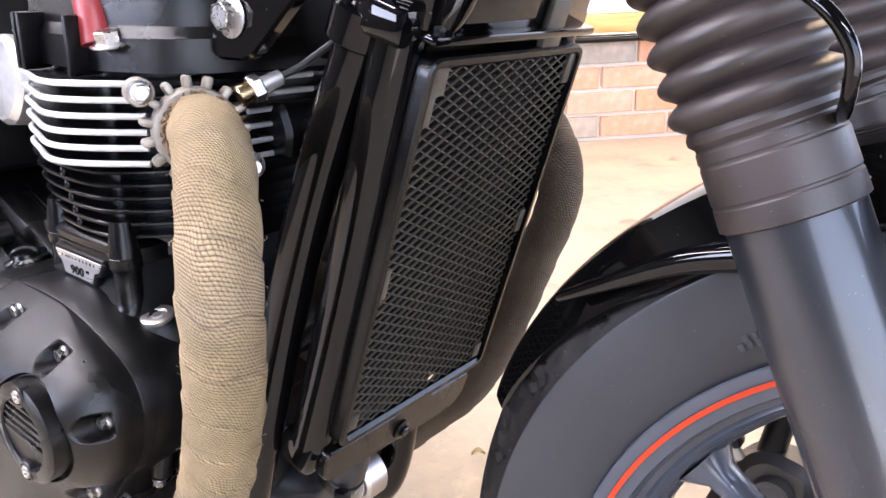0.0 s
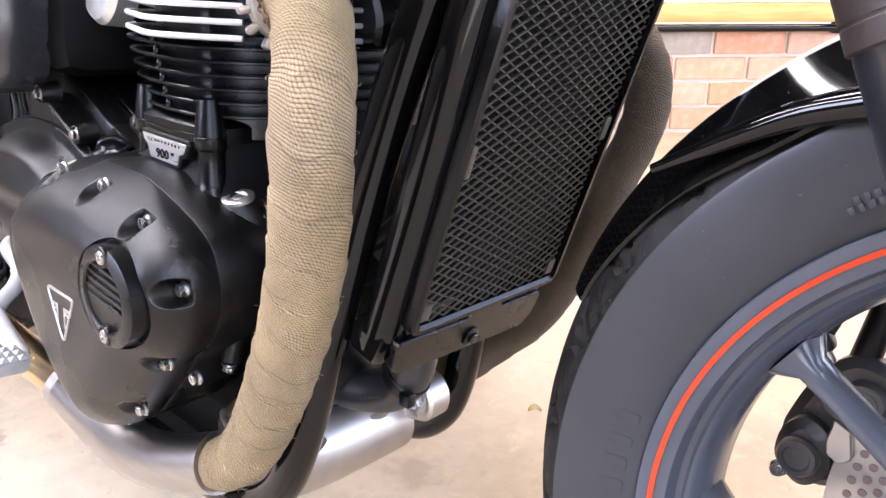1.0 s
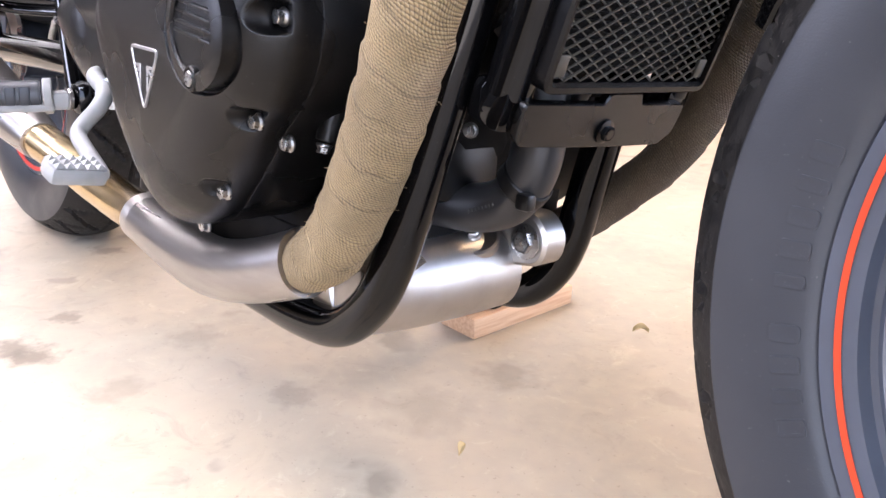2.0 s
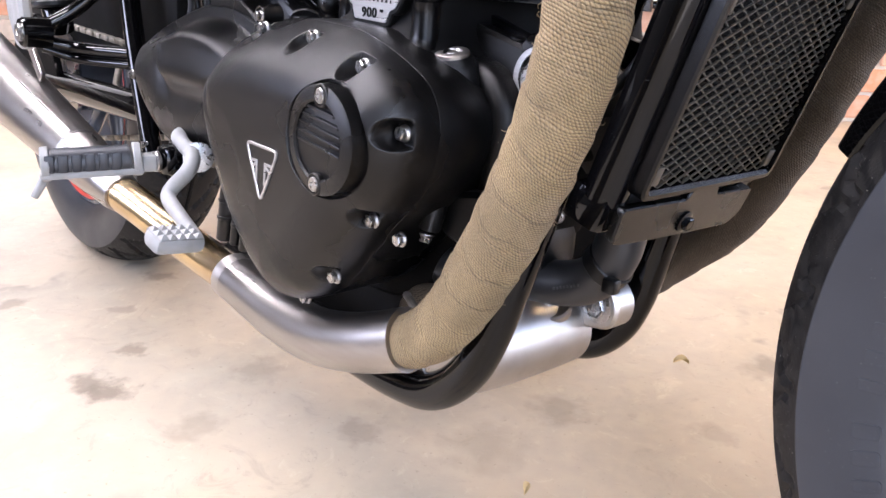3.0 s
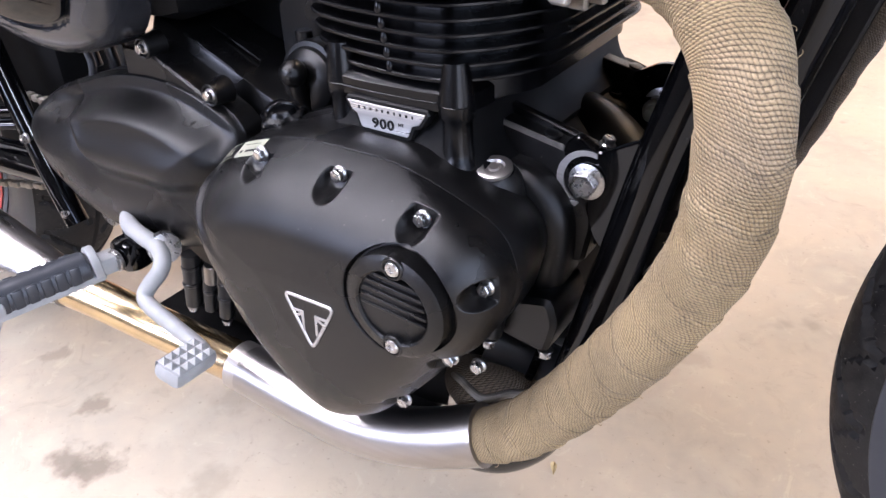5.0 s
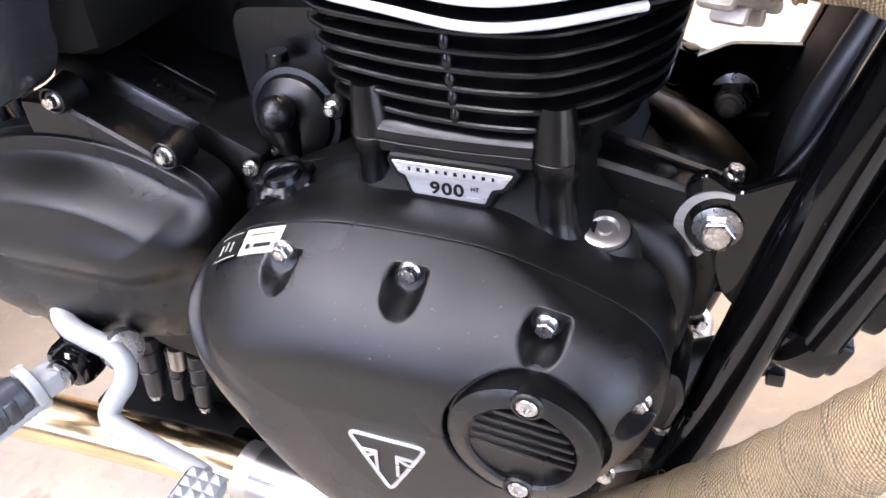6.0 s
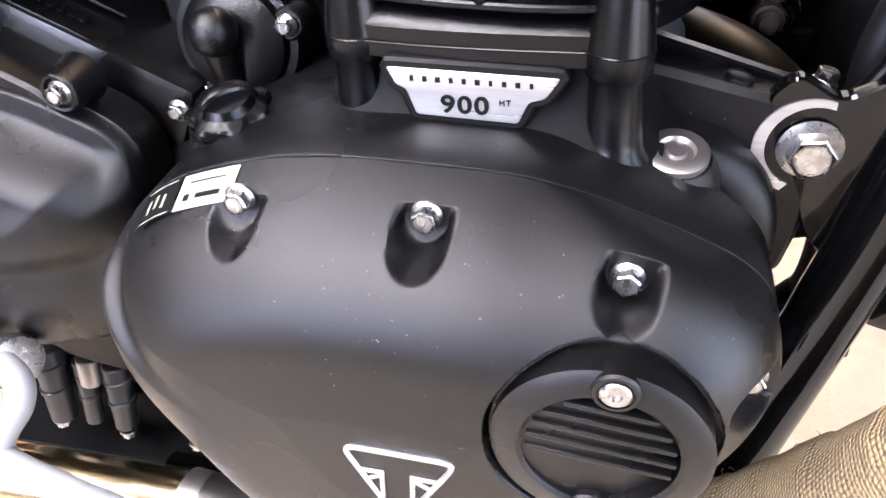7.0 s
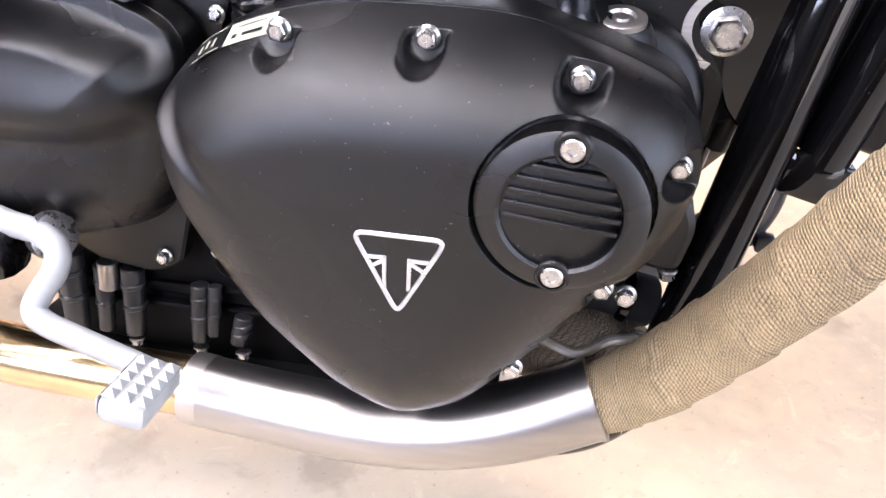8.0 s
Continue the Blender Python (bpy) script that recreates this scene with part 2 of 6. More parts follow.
def wrap_material(name, light, shade, phase):
    """Woven heat wrap: cords run round the pipe, each twisted; u and v of the map are metres round and along it."""
    m, t, p = nodes_of(name)
    split = t.nodes.new("ShaderNodeSeparateXYZ")
    t.links.new(t.nodes.new("ShaderNodeUVMap").outputs["UV"], split.inputs[0])
    at = t.nodes.new("ShaderNodeTexCoord").outputs["Object"]
    wave = node(t, "ShaderNodeTexNoise", Scale=16.0, Detail=2.0)
    t.links.new(at, wave.inputs["Vector"])
    wobble = math_node(t, "MULTIPLY", math_node(t, "SUBTRACT", wave.outputs["Fac"], 0.5), 0.018)
    u = math_node(t, "ADD", split.outputs["X"], wobble)
    v = math_node(t, "ADD", split.outputs["Y"], wobble)
    v = math_node(t, "ADD", v, math_node(t, "MULTIPLY", split.outputs["X"], 0.215))
    row = math_node(t, "DIVIDE", v, 0.0018744)
    cord = math_node(t, "ABSOLUTE", math_node(t, "SINE", math_node(t, "MULTIPLY", row, math.pi)))
    shift = math_node(t, "ADD", math_node(t, "MULTIPLY", math_node(t, "FLOOR", row), 0.5), math_node(t, "MULTIPLY", math_node(t, "FRACT", row), 0.45))
    twist = math_node(t, "ADD", math_node(t, "DIVIDE", u, 0.0024050), shift)
    strand = math_node(t, "ABSOLUTE", math_node(t, "SINE", math_node(t, "MULTIPLY", twist, math.pi)))
    # the cords are worn flat in places and stand out in others
    worn = node(t, "ShaderNodeTexNoise", Scale=110.0, Detail=3.0)
    t.links.new(at, worn.inputs["Vector"])
    strand = math_node(t, "ADD", math_node(t, "MULTIPLY", strand, ramp(t, worn.outputs["Fac"], 0.35, 0.62, 0.6, 1.0)), ramp(t, worn.outputs["Fac"], 0.35, 0.62, 0.3, 0.0))
    height = math_node(t, "MULTIPLY", math_node(t, "POWER", cord, 0.6), math_node(t, "ADD", math_node(t, "MULTIPLY", math_node(t, "POWER", strand, 0.7), 0.85), 0.15))
    clouds, fuzz = node(t, "ShaderNodeTexNoise", Scale=18.0, Detail=5.0), node(t, "ShaderNodeTexNoise", Scale=900.0, Detail=2.0)
    for n in (clouds, fuzz):
        t.links.new(at, n.inputs["Vector"])
    base = mixed(t, ramp(t, clouds.outputs["Fac"], 0.35, 0.68), light, shade)
    # broad scorched and greyed stretches
    scorch = node(t, "ShaderNodeTexNoise", Scale=7.0, Detail=4.0)
    t.links.new(at, scorch.inputs["Vector"])
    base = mixed(t, ramp(t, scorch.outputs["Fac"], 0.52, 0.68, 0, 0.55), base, tuple(0.5 * c for c in light))
    base = mixed(t, ramp(t, scorch.outputs["Fac"], 0.46, 0.34, 0, 0.5), base, (light[0] * 1.0, light[0] * 0.76, light[0] * 0.52))
    # shade between the cords, painted in dark where the weave lies low
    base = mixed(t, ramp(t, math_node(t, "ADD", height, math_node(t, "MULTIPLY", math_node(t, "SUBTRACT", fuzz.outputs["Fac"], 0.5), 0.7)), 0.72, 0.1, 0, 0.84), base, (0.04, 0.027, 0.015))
    base = mixed(t, ramp(t, fuzz.outputs["Fac"], 0.55, 0.8, 0, 0.3), base, (0.5, 0.4, 0.27))
    # the edge of each turn of the tape, its crease shade put into the colour
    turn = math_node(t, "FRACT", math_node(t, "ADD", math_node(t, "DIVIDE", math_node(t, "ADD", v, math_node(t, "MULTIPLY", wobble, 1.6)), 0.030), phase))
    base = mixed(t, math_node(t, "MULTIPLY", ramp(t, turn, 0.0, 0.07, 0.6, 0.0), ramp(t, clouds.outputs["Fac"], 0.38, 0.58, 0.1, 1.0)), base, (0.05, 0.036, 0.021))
    t.links.new(base, p.inputs["Base Color"])
    p.inputs["Roughness"].default_value = 0.78
    b = node(t, "ShaderNodeBump", Strength=0.95, Distance=0.0016)
    t.links.new(math_node(t, "ADD", height, math_node(t, "MULTIPLY", fuzz.outputs["Fac"], 0.25)), b.inputs["Height"])
    t.links.new(b.outputs["Normal"], p.inputs["Normal"])
    return m


BRICK, CONCRETE = brick_material(), concrete_material()
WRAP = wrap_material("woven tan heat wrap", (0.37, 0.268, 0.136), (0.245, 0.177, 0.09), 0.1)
DARKWRAP = wrap_material("darker brown heat wrap", (0.145, 0.105, 0.066), (0.085, 0.062, 0.04), 0.4)

# ---- shapes ----


class Geo:
    """Gathers the faces of one mesh."""

    def __init__(self):
        self.verts, self.faces, self.uvs, self.slots = [], [], {}, {}

    def add(self, verts, faces, uvs=None, slot=0):
        start, first = len(self.verts), len(self.faces)
        self.verts += [tuple(v) for v in verts]
        self.faces += [tuple(i + start for i in f) for f in faces]
        for i, f in enumerate(faces):
            if uvs is not None:
                self.uvs[first + i] = uvs[i]
            if slot:
                self.slots[first + i] = slot
        return self

    def mesh(self, name, *mats, sharp=32, smooth=True):
        me = bpy.data.meshes.new(name)
        me.from_pydata(self.verts, [], self.faces)
        for m in mats:
            me.materials.append(m)
        if self.uvs:
            layer = me.uv_layers.new(name="UVMap")
            flat = np.zeros(2 * len(me.loops), np.float32)
            at = 0
            for i, f in enumerate(self.faces):
                for k in range(len(f)):
                    if i in self.uvs:
                        flat[2 * (at + k) : 2 * (at + k) + 2] = self.uvs[i][k]
                at += len(f)
            layer.data.foreach_set("uv", flat)
        for i, s in self.slots.items():
            me.polygons[i].material_index = s
        bm = bmesh.new()
        bm.from_mesh(me)
        bmesh.ops.recalc_face_normals(bm, faces=bm.faces)
        bm.to_mesh(me)
        bm.free()
        me.polygons.foreach_set("use_smooth", [smooth] * len(me.polygons))
        if smooth:
            me.set_sharp_from_angle(angle=radians(sharp))
        return me


def part(name, shape, mats, parent, label="", sharp=32, at=None):
    """One mesh under a thing or a part. shape: a Geo or a mesh."""
    mats = mats if isinstance(mats, (list, tuple)) else (mats,)
    ob = new(name, shape.mesh(name, *mats, sharp=sharp) if isinstance(shape, Geo) else shape)
    ob.parent = parent
    if at is not None:
        ob.matrix_local = at
    return tagged(ob, label)


def spline(points, steps=10):
    """A smooth line through points."""
    c = np.asarray(points, float)
    p = np.vstack([2 * c[0] - c[1], c, 2 * c[-1] - c[-2]])
    out = []
    for i in range(1, len(p) - 2):
        a, b, d, e = p[i - 1 : i + 3]
        for s in np.linspace(0, 1, steps, endpoint=False):
            out.append(0.5 * (2 * b + (d - a) * s + (2 * a - 5 * b + 4 * d - e) * s * s + (3 * b - a - 3 * d + e) * s**3))
    return np.array(out + [p[-2]])


def tube(points, radius, sides=24, steps=10, caps=True, relief=None, smooth=True, geo=None):
    """A pipe along a line. radius: a number, or a function of the share of its length; relief(angle, metres) is added to it."""
    line = spline(points, steps) if smooth else np.asarray(points, float)
    ahead = np.gradient(line, axis=0)
    ahead /= np.linalg.norm(ahead, axis=1)[:, None]
    run = np.r_[0, np.cumsum(np.linalg.norm(np.diff(line, axis=0), axis=1))]
    side = np.cross(ahead[0], (0.3, 0.9, 0.2))
    verts, uv = [], []
    for i, (c, d) in enumerate(zip(line, ahead)):
        side = side - d * (side @ d)
        side /= np.linalg.norm(side)
        other = np.cross(d, side)
        r = radius(run[i] / run[-1]) if callable(radius) else radius
        for k in range(sides):
            a = 2 * math.pi * k / sides
            rr = r + (relief(a, run[i]) if relief else 0)
            verts.append(c + (side * math.cos(a) + other * math.sin(a)) * rr)
    faces, uvs = [], []
    for i in range(len(line) - 1):
        for k in range(sides):
            j = (k + 1) % sides
            faces.append((i * sides + k, i * sides + j, (i + 1) * sides + j, (i + 1) * sides + k))
            r = radius(run[i] / run[-1]) if callable(radius) else radius
            w = 2 * math.pi * r / sides
            uvs.append(((k * w, run[i]), ((k + 1) * w, run[i]), ((k + 1) * w, run[i + 1]), (k * w, run[i + 1])))
    if caps:
        n = len(line) - 1
        faces += [tuple(range(sides)), tuple(n * sides + k for k in range(sides))]
        uvs += [((0, 0),) * sides, ((0, 0),) * sides]
    return (geo or Geo()).add(verts, faces, uvs)


def lathe(profile, origin, axis, sides=32, geo=None, slot=0, closed=False, wobble=None, caps=True):
    """Turns a profile of (radius, height) about an axis."""
    a = Vector(axis).normalized()
    s = a.orthogonal().normalized()
    o = a.cross(s)
    origin = Vector(origin)
    verts = []
    for r, h in profile:
        for k in range(sides):
            ang = 2 * math.pi * k / sides
            rr = r + (wobble(ang, r, h) if wobble else 0)
            verts.append(origin + a * h + (s * math.cos(ang) + o * math.sin(ang)) * rr)
    faces = []
    n = len(profile)
    for i in range(n if closed else n - 1):
        for k in range(sides):
            j, q = (k + 1) % sides, (i + 1) % n
            faces.append((i * sides + k, i * sides + j, q * sides + j, q * sides + k))
    if caps and not closed:
        faces += [tuple(range(sides)), tuple((n - 1) * sides + k for k in range(sides))]
    return (geo or Geo()).add(verts, faces, slot=slot)


def rod(a, b, r, r2=None, edge=0.0008, sides=20, geo=None, slot=0):
    """A straight round bar with chamfered ends."""
    a, b = Vector(a), Vector(b)
    h, r2 = (b - a).length, r if r2 is None else r2
    return lathe([(r - edge, 0), (r, edge), (r2, h - edge), (r2 - edge, h)], a, b - a, sides, geo, slot)


def rounded(points, radius=0.008, steps=5):
    """A polygon with its corners rounded."""
    out, n = [], len(points)
    for i in range(n):
        p, a, b = (Vector(points[j % n]) for j in (i, i - 1, i + 1))
        d1, d2 = (a - p), (b - p)
        cut = min(radius, d1.length * 0.45, d2.length * 0.45)
        s, e = p + d1.normalized() * cut, p + d2.normalized() * cut
        for k in range(steps + 1):
            f = k / steps
            out.append(tuple(s * (1 - f) ** 2 + p * 2 * f * (1 - f) + e * f * f))
    return out


def loop2(points, steps=6):
    """A closed smooth line in the plane through points."""
    p = np.asarray(points, float)
    n, out = len(p), []
    for i in range(n):
        a, b, d, e = p[i - 1], p[i], p[(i + 1) % n], p[(i + 2) % n]
        for s in np.linspace(0, 1, steps, endpoint=False):
            out.append(0.5 * (2 * b + (d - a) * s + (2 * a - 5 * b + 4 * d - e) * s * s + (3 * b - a - 3 * d + e) * s**3))
    return np.array(out)


def inset(points, d):
    """A closed outline drawn in by d along its normals."""
    p = np.asarray(points, float)
    tangent = np.roll(p, -1, 0) - np.roll(p, 1, 0)
    normal = np.c_[-tangent[:, 1], tangent[:, 0]] / np.maximum(np.linalg.norm(tangent, axis=1), 1e-9)[:, None]
    area = np.sum(p[:, 0] * np.roll(p[:, 1], -1) - np.roll(p[:, 0], -1) * p[:, 1])
    return p + normal * d * (1 if area > 0 else -1)


def layers(outlines, place, geo=None, slot=0, cap_start=True, cap_end=True, slots=None):
    """Skins outlines of equal count, each with its height; place(x, y, height) gives the point."""
    n = len(outlines[0][0])
    verts = [place(x, y, h) for line, h in outlines for x, y in line]
    geo = geo or Geo()
    side = [(i * n + k, i * n + (k + 1) % n, (i + 1) * n + (k + 1) % n, (i + 1) * n + k) for i in range(len(outlines) - 1) for k in range(n)]
    ends = ([tuple(range(n))] if cap_start else []) + ([tuple((len(outlines) - 1) * n + k for k in range(n))] if cap_end else [])
    start, first = len(geo.verts), len(geo.faces)
    geo.add(verts, side + ends, slot=slot)
    if slots:
        for i, s in slots.items():
            for k in range(n):
                geo.slots[first + i * n + k] = s
    return geo


def side_place(x, z, y):
    return (x, y, z)


def plan_place(x, y, z):
    return (x, y, z)


def slab(points, low, high, edge=0.002, place=side_place, geo=None, slot=0):
    """A plate of an outline with chamfered rims."""
    return layers([(inset(points, edge), low), (points, low + edge), (points, high - edge), (inset(points, edge), high)], place, geo, slot)


def box(centre, size, bevel=0.002, turn=None, geo=None, slot=0):
    """A block with rounded edges. turn: a rotation matrix."""
    bm = bmesh.new()
    bmesh.ops.create_cube(bm, size=1)
    bmesh.ops.scale(bm, vec=size, verts=bm.verts)
    if bevel:
        bmesh.ops.bevel(bm, geom=bm.edges, offset=min(bevel, min(size) * 0.45), segments=2, profile=0.5, affect="EDGES")
    m = Matrix.Translation(centre) @ (turn.to_4x4() if turn else Matrix())
    verts = [m @ v.co for v in bm.verts]
    faces = [[v.index for v in f.verts] for f in bm.faces]
    bm.free()
    return (geo or Geo()).add(verts, faces, slot=slot)


def ball(centre, r, sides=16, rings=9, squash=1.0, geo=None):
    prof = [(r * math.sin(math.pi * i / rings), -r * squash * math.cos(math.pi * i / rings)) for i in range(rings + 1)]
    prof[0], prof[-1] = (r * 0.02, prof[0][1]), (r * 0.02, prof[-1][1])
    return lathe(prof, centre, (0, 0, 1), sides, geo)


def hex_bolt_mesh(flat, high, flange, name="bolt", metal=None):
    """A flanged hexagon bolt whose head points along +z from its seat."""
    g = lathe([(flange * 0.97, 0), (flange, 0.0006), (flange, 0.0014), (flat * 0.58, 0.0026), (flat * 0.4, 0.0027)], (0, 0, 0), (0, 0, 1), 24)
    six = [(flat * 0.577 * math.cos(math.pi / 3 * k), flat * 0.577 * math.sin(math.pi / 3 * k)) for k in range(6)]
    layers([(six, 0.001), (six, high - 0.0006), (inset(six, 0.0007), high)], plan_place, g, cap_end=False)
    lathe([(flat * 0.43, high), (flat * 0.36, high), (flat * 0.28, high - 0.0012), (0.0002, high - 0.0014)], (0, 0, 0), (0, 0, 1), 18, g)
    return g.mesh(name, metal or BOLT, sharp=25)


def socket_bolt_mesh(r, high, name="bolt"):
    """A round socket head screw along +z."""
    g = lathe([(r, 0), (r, high - 0.0007), (r - 0.0007, high), (r * 0.44, high), (r * 0.4, high - 0.0012), (0.0003, high - 0.0012)], (0, 0, 0), (0, 0, 1), 24)
    return g.mesh(name, BOLT, sharp=25)


FACE_OUT = Matrix.Rotation(radians(90), 4, "X")  # turns +z to -y, out of the machine's flank


def out_at(x, y, z, spin=0):
    return Matrix.Translation((x, y, z)) @ FACE_OUT @ Matrix.Rotation(radians(spin), 4, "Z")


def along(p, direction, spin=0):
    return Matrix.Translation(p) @ Vector(direction).to_track_quat("Z", "Y").to_matrix().to_4x4() @ Matrix.Rotation(radians(spin), 4, "Z")


def empty(name, matrix=None):
    ob = new(name)
    ob.empty_display_size = 0.1
    if matrix is not None:
        ob.matrix_world = matrix
    return ob

# ---- the garage ----


def structure(name, geo, mats, label, category):
    ob = new(name, geo.mesh(name, *(mats if isinstance(mats, tuple) else (mats,))))
    return tagged(ob, label, category, kind="structure")


TURNED = Matrix.Rotation(TURN, 3, "Z")
MID = (SPAN_L + SPAN_R) / 2
WIDE = SPAN_R - SPAN_L


def floor_sheet():
    """One sheet of concrete through the garage and out over the drive to the horizon."""
    g, n, size = Geo(), 24, 60.0
    verts = [(size * (i / n * 2 - 1), size * (j / n * 2 - 1), 0.0) for j in range(n + 1) for i in range(n + 1)]
    faces = [(j * (n + 1) + i, j * (n + 1) + i + 1, (j + 1) * (n + 1) + i + 1, (j + 1) * (n + 1) + i) for j in range(n) for i in range(n)]
    return g.add(verts, faces)


structure("floor", floor_sheet(), CONCRETE, "pale trowelled concrete garage floor with oil stains", "floor")

SILL = 0.375
structure("wall_back", box(room(MID, -0.07, SILL / 2), (WIDE, 0.1, SILL), 0, TURNED), MORTAR, "low red brick wall with pale mortar joints", "wall")
structure("wall_back_upper", box(room(MID, -0.09, (SILL + 0.085 + HEIGHT) / 2), (WIDE, 0.1, HEIGHT - SILL - 0.085), 0, TURNED), WHITE, "white painted wall above the timber sill", "wall")
side = Geo()
for v0, v1, z0, z1 in ((-0.15, ADDED_WINDOW[0], 0, HEIGHT), (ADDED_WINDOW[1], DEPTH + 0.15, 0, HEIGHT), (ADDED_WINDOW[0], ADDED_WINDOW[1], 0, ADDED_WINDOW[2]), (ADDED_WINDOW[0], ADDED_WINDOW[1], ADDED_WINDOW[3], HEIGHT)):
    box(room(SPAN_L - 0.06, (v0 + v1) / 2, (z0 + z1) / 2), (0.12, v1 - v0, z1 - z0), 0, TURNED, side)
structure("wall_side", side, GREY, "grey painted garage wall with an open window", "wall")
end = Geo()
for v0, v1, z0 in ((-0.15, ADDED_DOOR[0], 0), (ADDED_DOOR[1], DEPTH + 0.15, 0), (*ADDED_DOOR, 2.1)):
    box(room(SPAN_R + 0.06, (v0 + v1) / 2, (z0 + HEIGHT) / 2), (0.12, v1 - v0, HEIGHT - z0), 0, TURNED, end)
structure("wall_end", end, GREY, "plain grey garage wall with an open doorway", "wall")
front = Geo()
for u0, u1 in ((SPAN_L, DOOR[0]), (DOOR[1], SPAN_R)):
    box(room((u0 + u1) / 2, DEPTH + 0.06, HEIGHT / 2), (u1 - u0, 0.12, HEIGHT), 0, TURNED, front)
box(room((DOOR[0] + DOOR[1]) / 2, DEPTH + 0.06, (2.25 + HEIGHT) / 2), (DOOR[1] - DOOR[0], 0.12, HEIGHT - 2.25), 0, TURNED, front)
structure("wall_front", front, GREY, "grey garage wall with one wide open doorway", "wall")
structure("ceiling", box(room(MID, DEPTH / 2, HEIGHT + 0.05), (WIDE + 0.24, DEPTH + 0.36, 0.1), 0, TURNED), DARKCEILING, "dark unlit boarded garage ceiling", "ceiling")
structure("trim_sill", box(room(MID, -0.035, SILL + 0.052), (WIDE, 0.12, 0.062), 0.004, TURNED), BEAM, "varnished timber sill board on the brick wall", "sill")


def black_rail():
    ob = empty("pipe_rail", Matrix.Translation(room(0, 0.03, SILL + 0.004)))
    g = rod(U * SPAN_L, U * SPAN_R, 0.014, sides=14)
    for u in (-2.2, -0.62, 0.42, 1.9):
        box(U * u + V * -0.012, (0.03, 0.03, 0.04), 0.002, TURNED, g)
    part("rail", g, GLOSS, ob)
    return tagged(ob, "thin black pipe rail under the timber sill", "rail")


black_rail()


# housing for an added fill strip, out of view
def added_ceiling_lamp(u, v, long_u, long_v):
    ob = empty("added_ceiling_lamp", Matrix.Translation(room(u, v, HEIGHT)))
    part("housing", box((0, 0, -0.03), (long_u + 0.08, long_v + 0.08, 0.06), 0.006, TURNED), WHITE, ob)
    return tagged(ob, "long white ceiling lamp housing", "lamp", "ceiling lamps")


for lamp_u, lamp_v, long_u, long_v, _ in LAMPS:
    added_ceiling_lamp(lamp_u, lamp_v, long_u, long_v)


def pine_block():
    """The offcut under the side stand's foot."""
    ob = empty("wood_block", Matrix.Translation((-0.180, 0.334, 0)) @ Matrix.Rotation(radians(-1), 4, "Z"))
    part("board", box((0, 0, 0.0145), (0.066, 0.196, 0.029), 0.0025), WOOD, ob)
    return tagged(ob, "raw pine offcut lying flat on the concrete floor", "wood block")


pine_block()


def fallen_leaf(x, y, turn, size):
    g = Geo()
    n = 9
    verts, faces = [], []
    for i in range(n):
        s = i / (n - 1)
        w = size * 0.32 * math.sin(math.pi * min(1, s * 1.02 + 0.02)) * (1 - 0.35 * s)
        lift = 0.004 + 0.006 * math.sin(3 * s)
        verts += [(size * (s - 0.5), -w, lift + 0.004 * s), (size * (s - 0.5), 0, lift), (size * (s - 0.5), w, lift + 0.005)]
    for i in range(n - 1):
        for k in (0, 1):
            faces.append((i * 3 + k, i * 3 + k + 1, i * 3 + k + 4, i * 3 + k + 3))
    g.add(verts, faces)
    top = len(g.verts)
    g.add([(a, b, c - 0.0006) for a, b, c in verts], faces)
    ob = empty("leaf", Matrix.Translation((x, y, 0)) @ Matrix.Rotation(turn, 4, "Z"))
    part("blade", g, LEAF, ob)
    return tagged(ob, "small dry curled leaf on the concrete floor", "leaf", "fallen leaves")


fallen_leaf(-0.018, 0.42, 0.6, 0.021)
fallen_leaf(0.03, 0.045, 1.9, 0.014)

# ---- the motorcycle: x forward, y to its left, z up, leaning on its side stand ----
LEANING = -4.2
bike = tagged(empty("motorcycle", Matrix.Rotation(radians(LEANING), 4, "X")), "black twin-cylinder motorcycle with wrapped exhausts on its side stand", "motorcycle")

M6 = hex_bolt_mesh(0.0083, 0.0068, 0.0059)
M5 = hex_bolt_mesh(0.0072, 0.006, 0.0056)
M10 = hex_bolt_mesh(0.0165, 0.0105, 0.0145)
SOCKET = socket_bolt_mesh(0.0052, 0.003)
BIGSOCKET = socket_bolt_mesh(0.011, 0.004)


def bolt(parent, m, mesh=None, name="bolt"):
    return part(name, mesh or M6, None, parent, at=m)


# The clutch cover's outline, from the rear along the bottom to the front and back over the top.
COVER = [(-0.169, 0.432), (-0.171, 0.402), (-0.165, 0.376), (-0.149, 0.345), (-0.131, 0.316), (-0.109, 0.292), (-0.084, 0.270), (-0.047, 0.255), (-0.012, 0.267), (0.012, 0.290), (0.035, 0.316), (0.056, 0.342), (0.077, 0.363), (0.092, 0.391), (0.096, 0.419), (0.085, 0.444), (0.056, 0.460), (0.012, 0.470), (-0.035, 0.4735), (-0.085, 0.4725), (-0.128, 0.462), (-0.155, 0.448)]
DISC_AT, DISC_R = (0.0365, 0.4045), 0.0378
POCKETS = [(0.0855, 0.416, -0.9, 0.0, 0.003), (0.040, 0.454, -0.35, -0.9, 0.001), (-0.030, 0.4675, -0.2, -1.0, -0.002), (-0.101, 0.468, -0.35, -1.0, -0.004), (0.057, 0.349, -1.0, 0.1, 0.002), (0.014, 0.293, -1.0, 0.25, 0.0)]


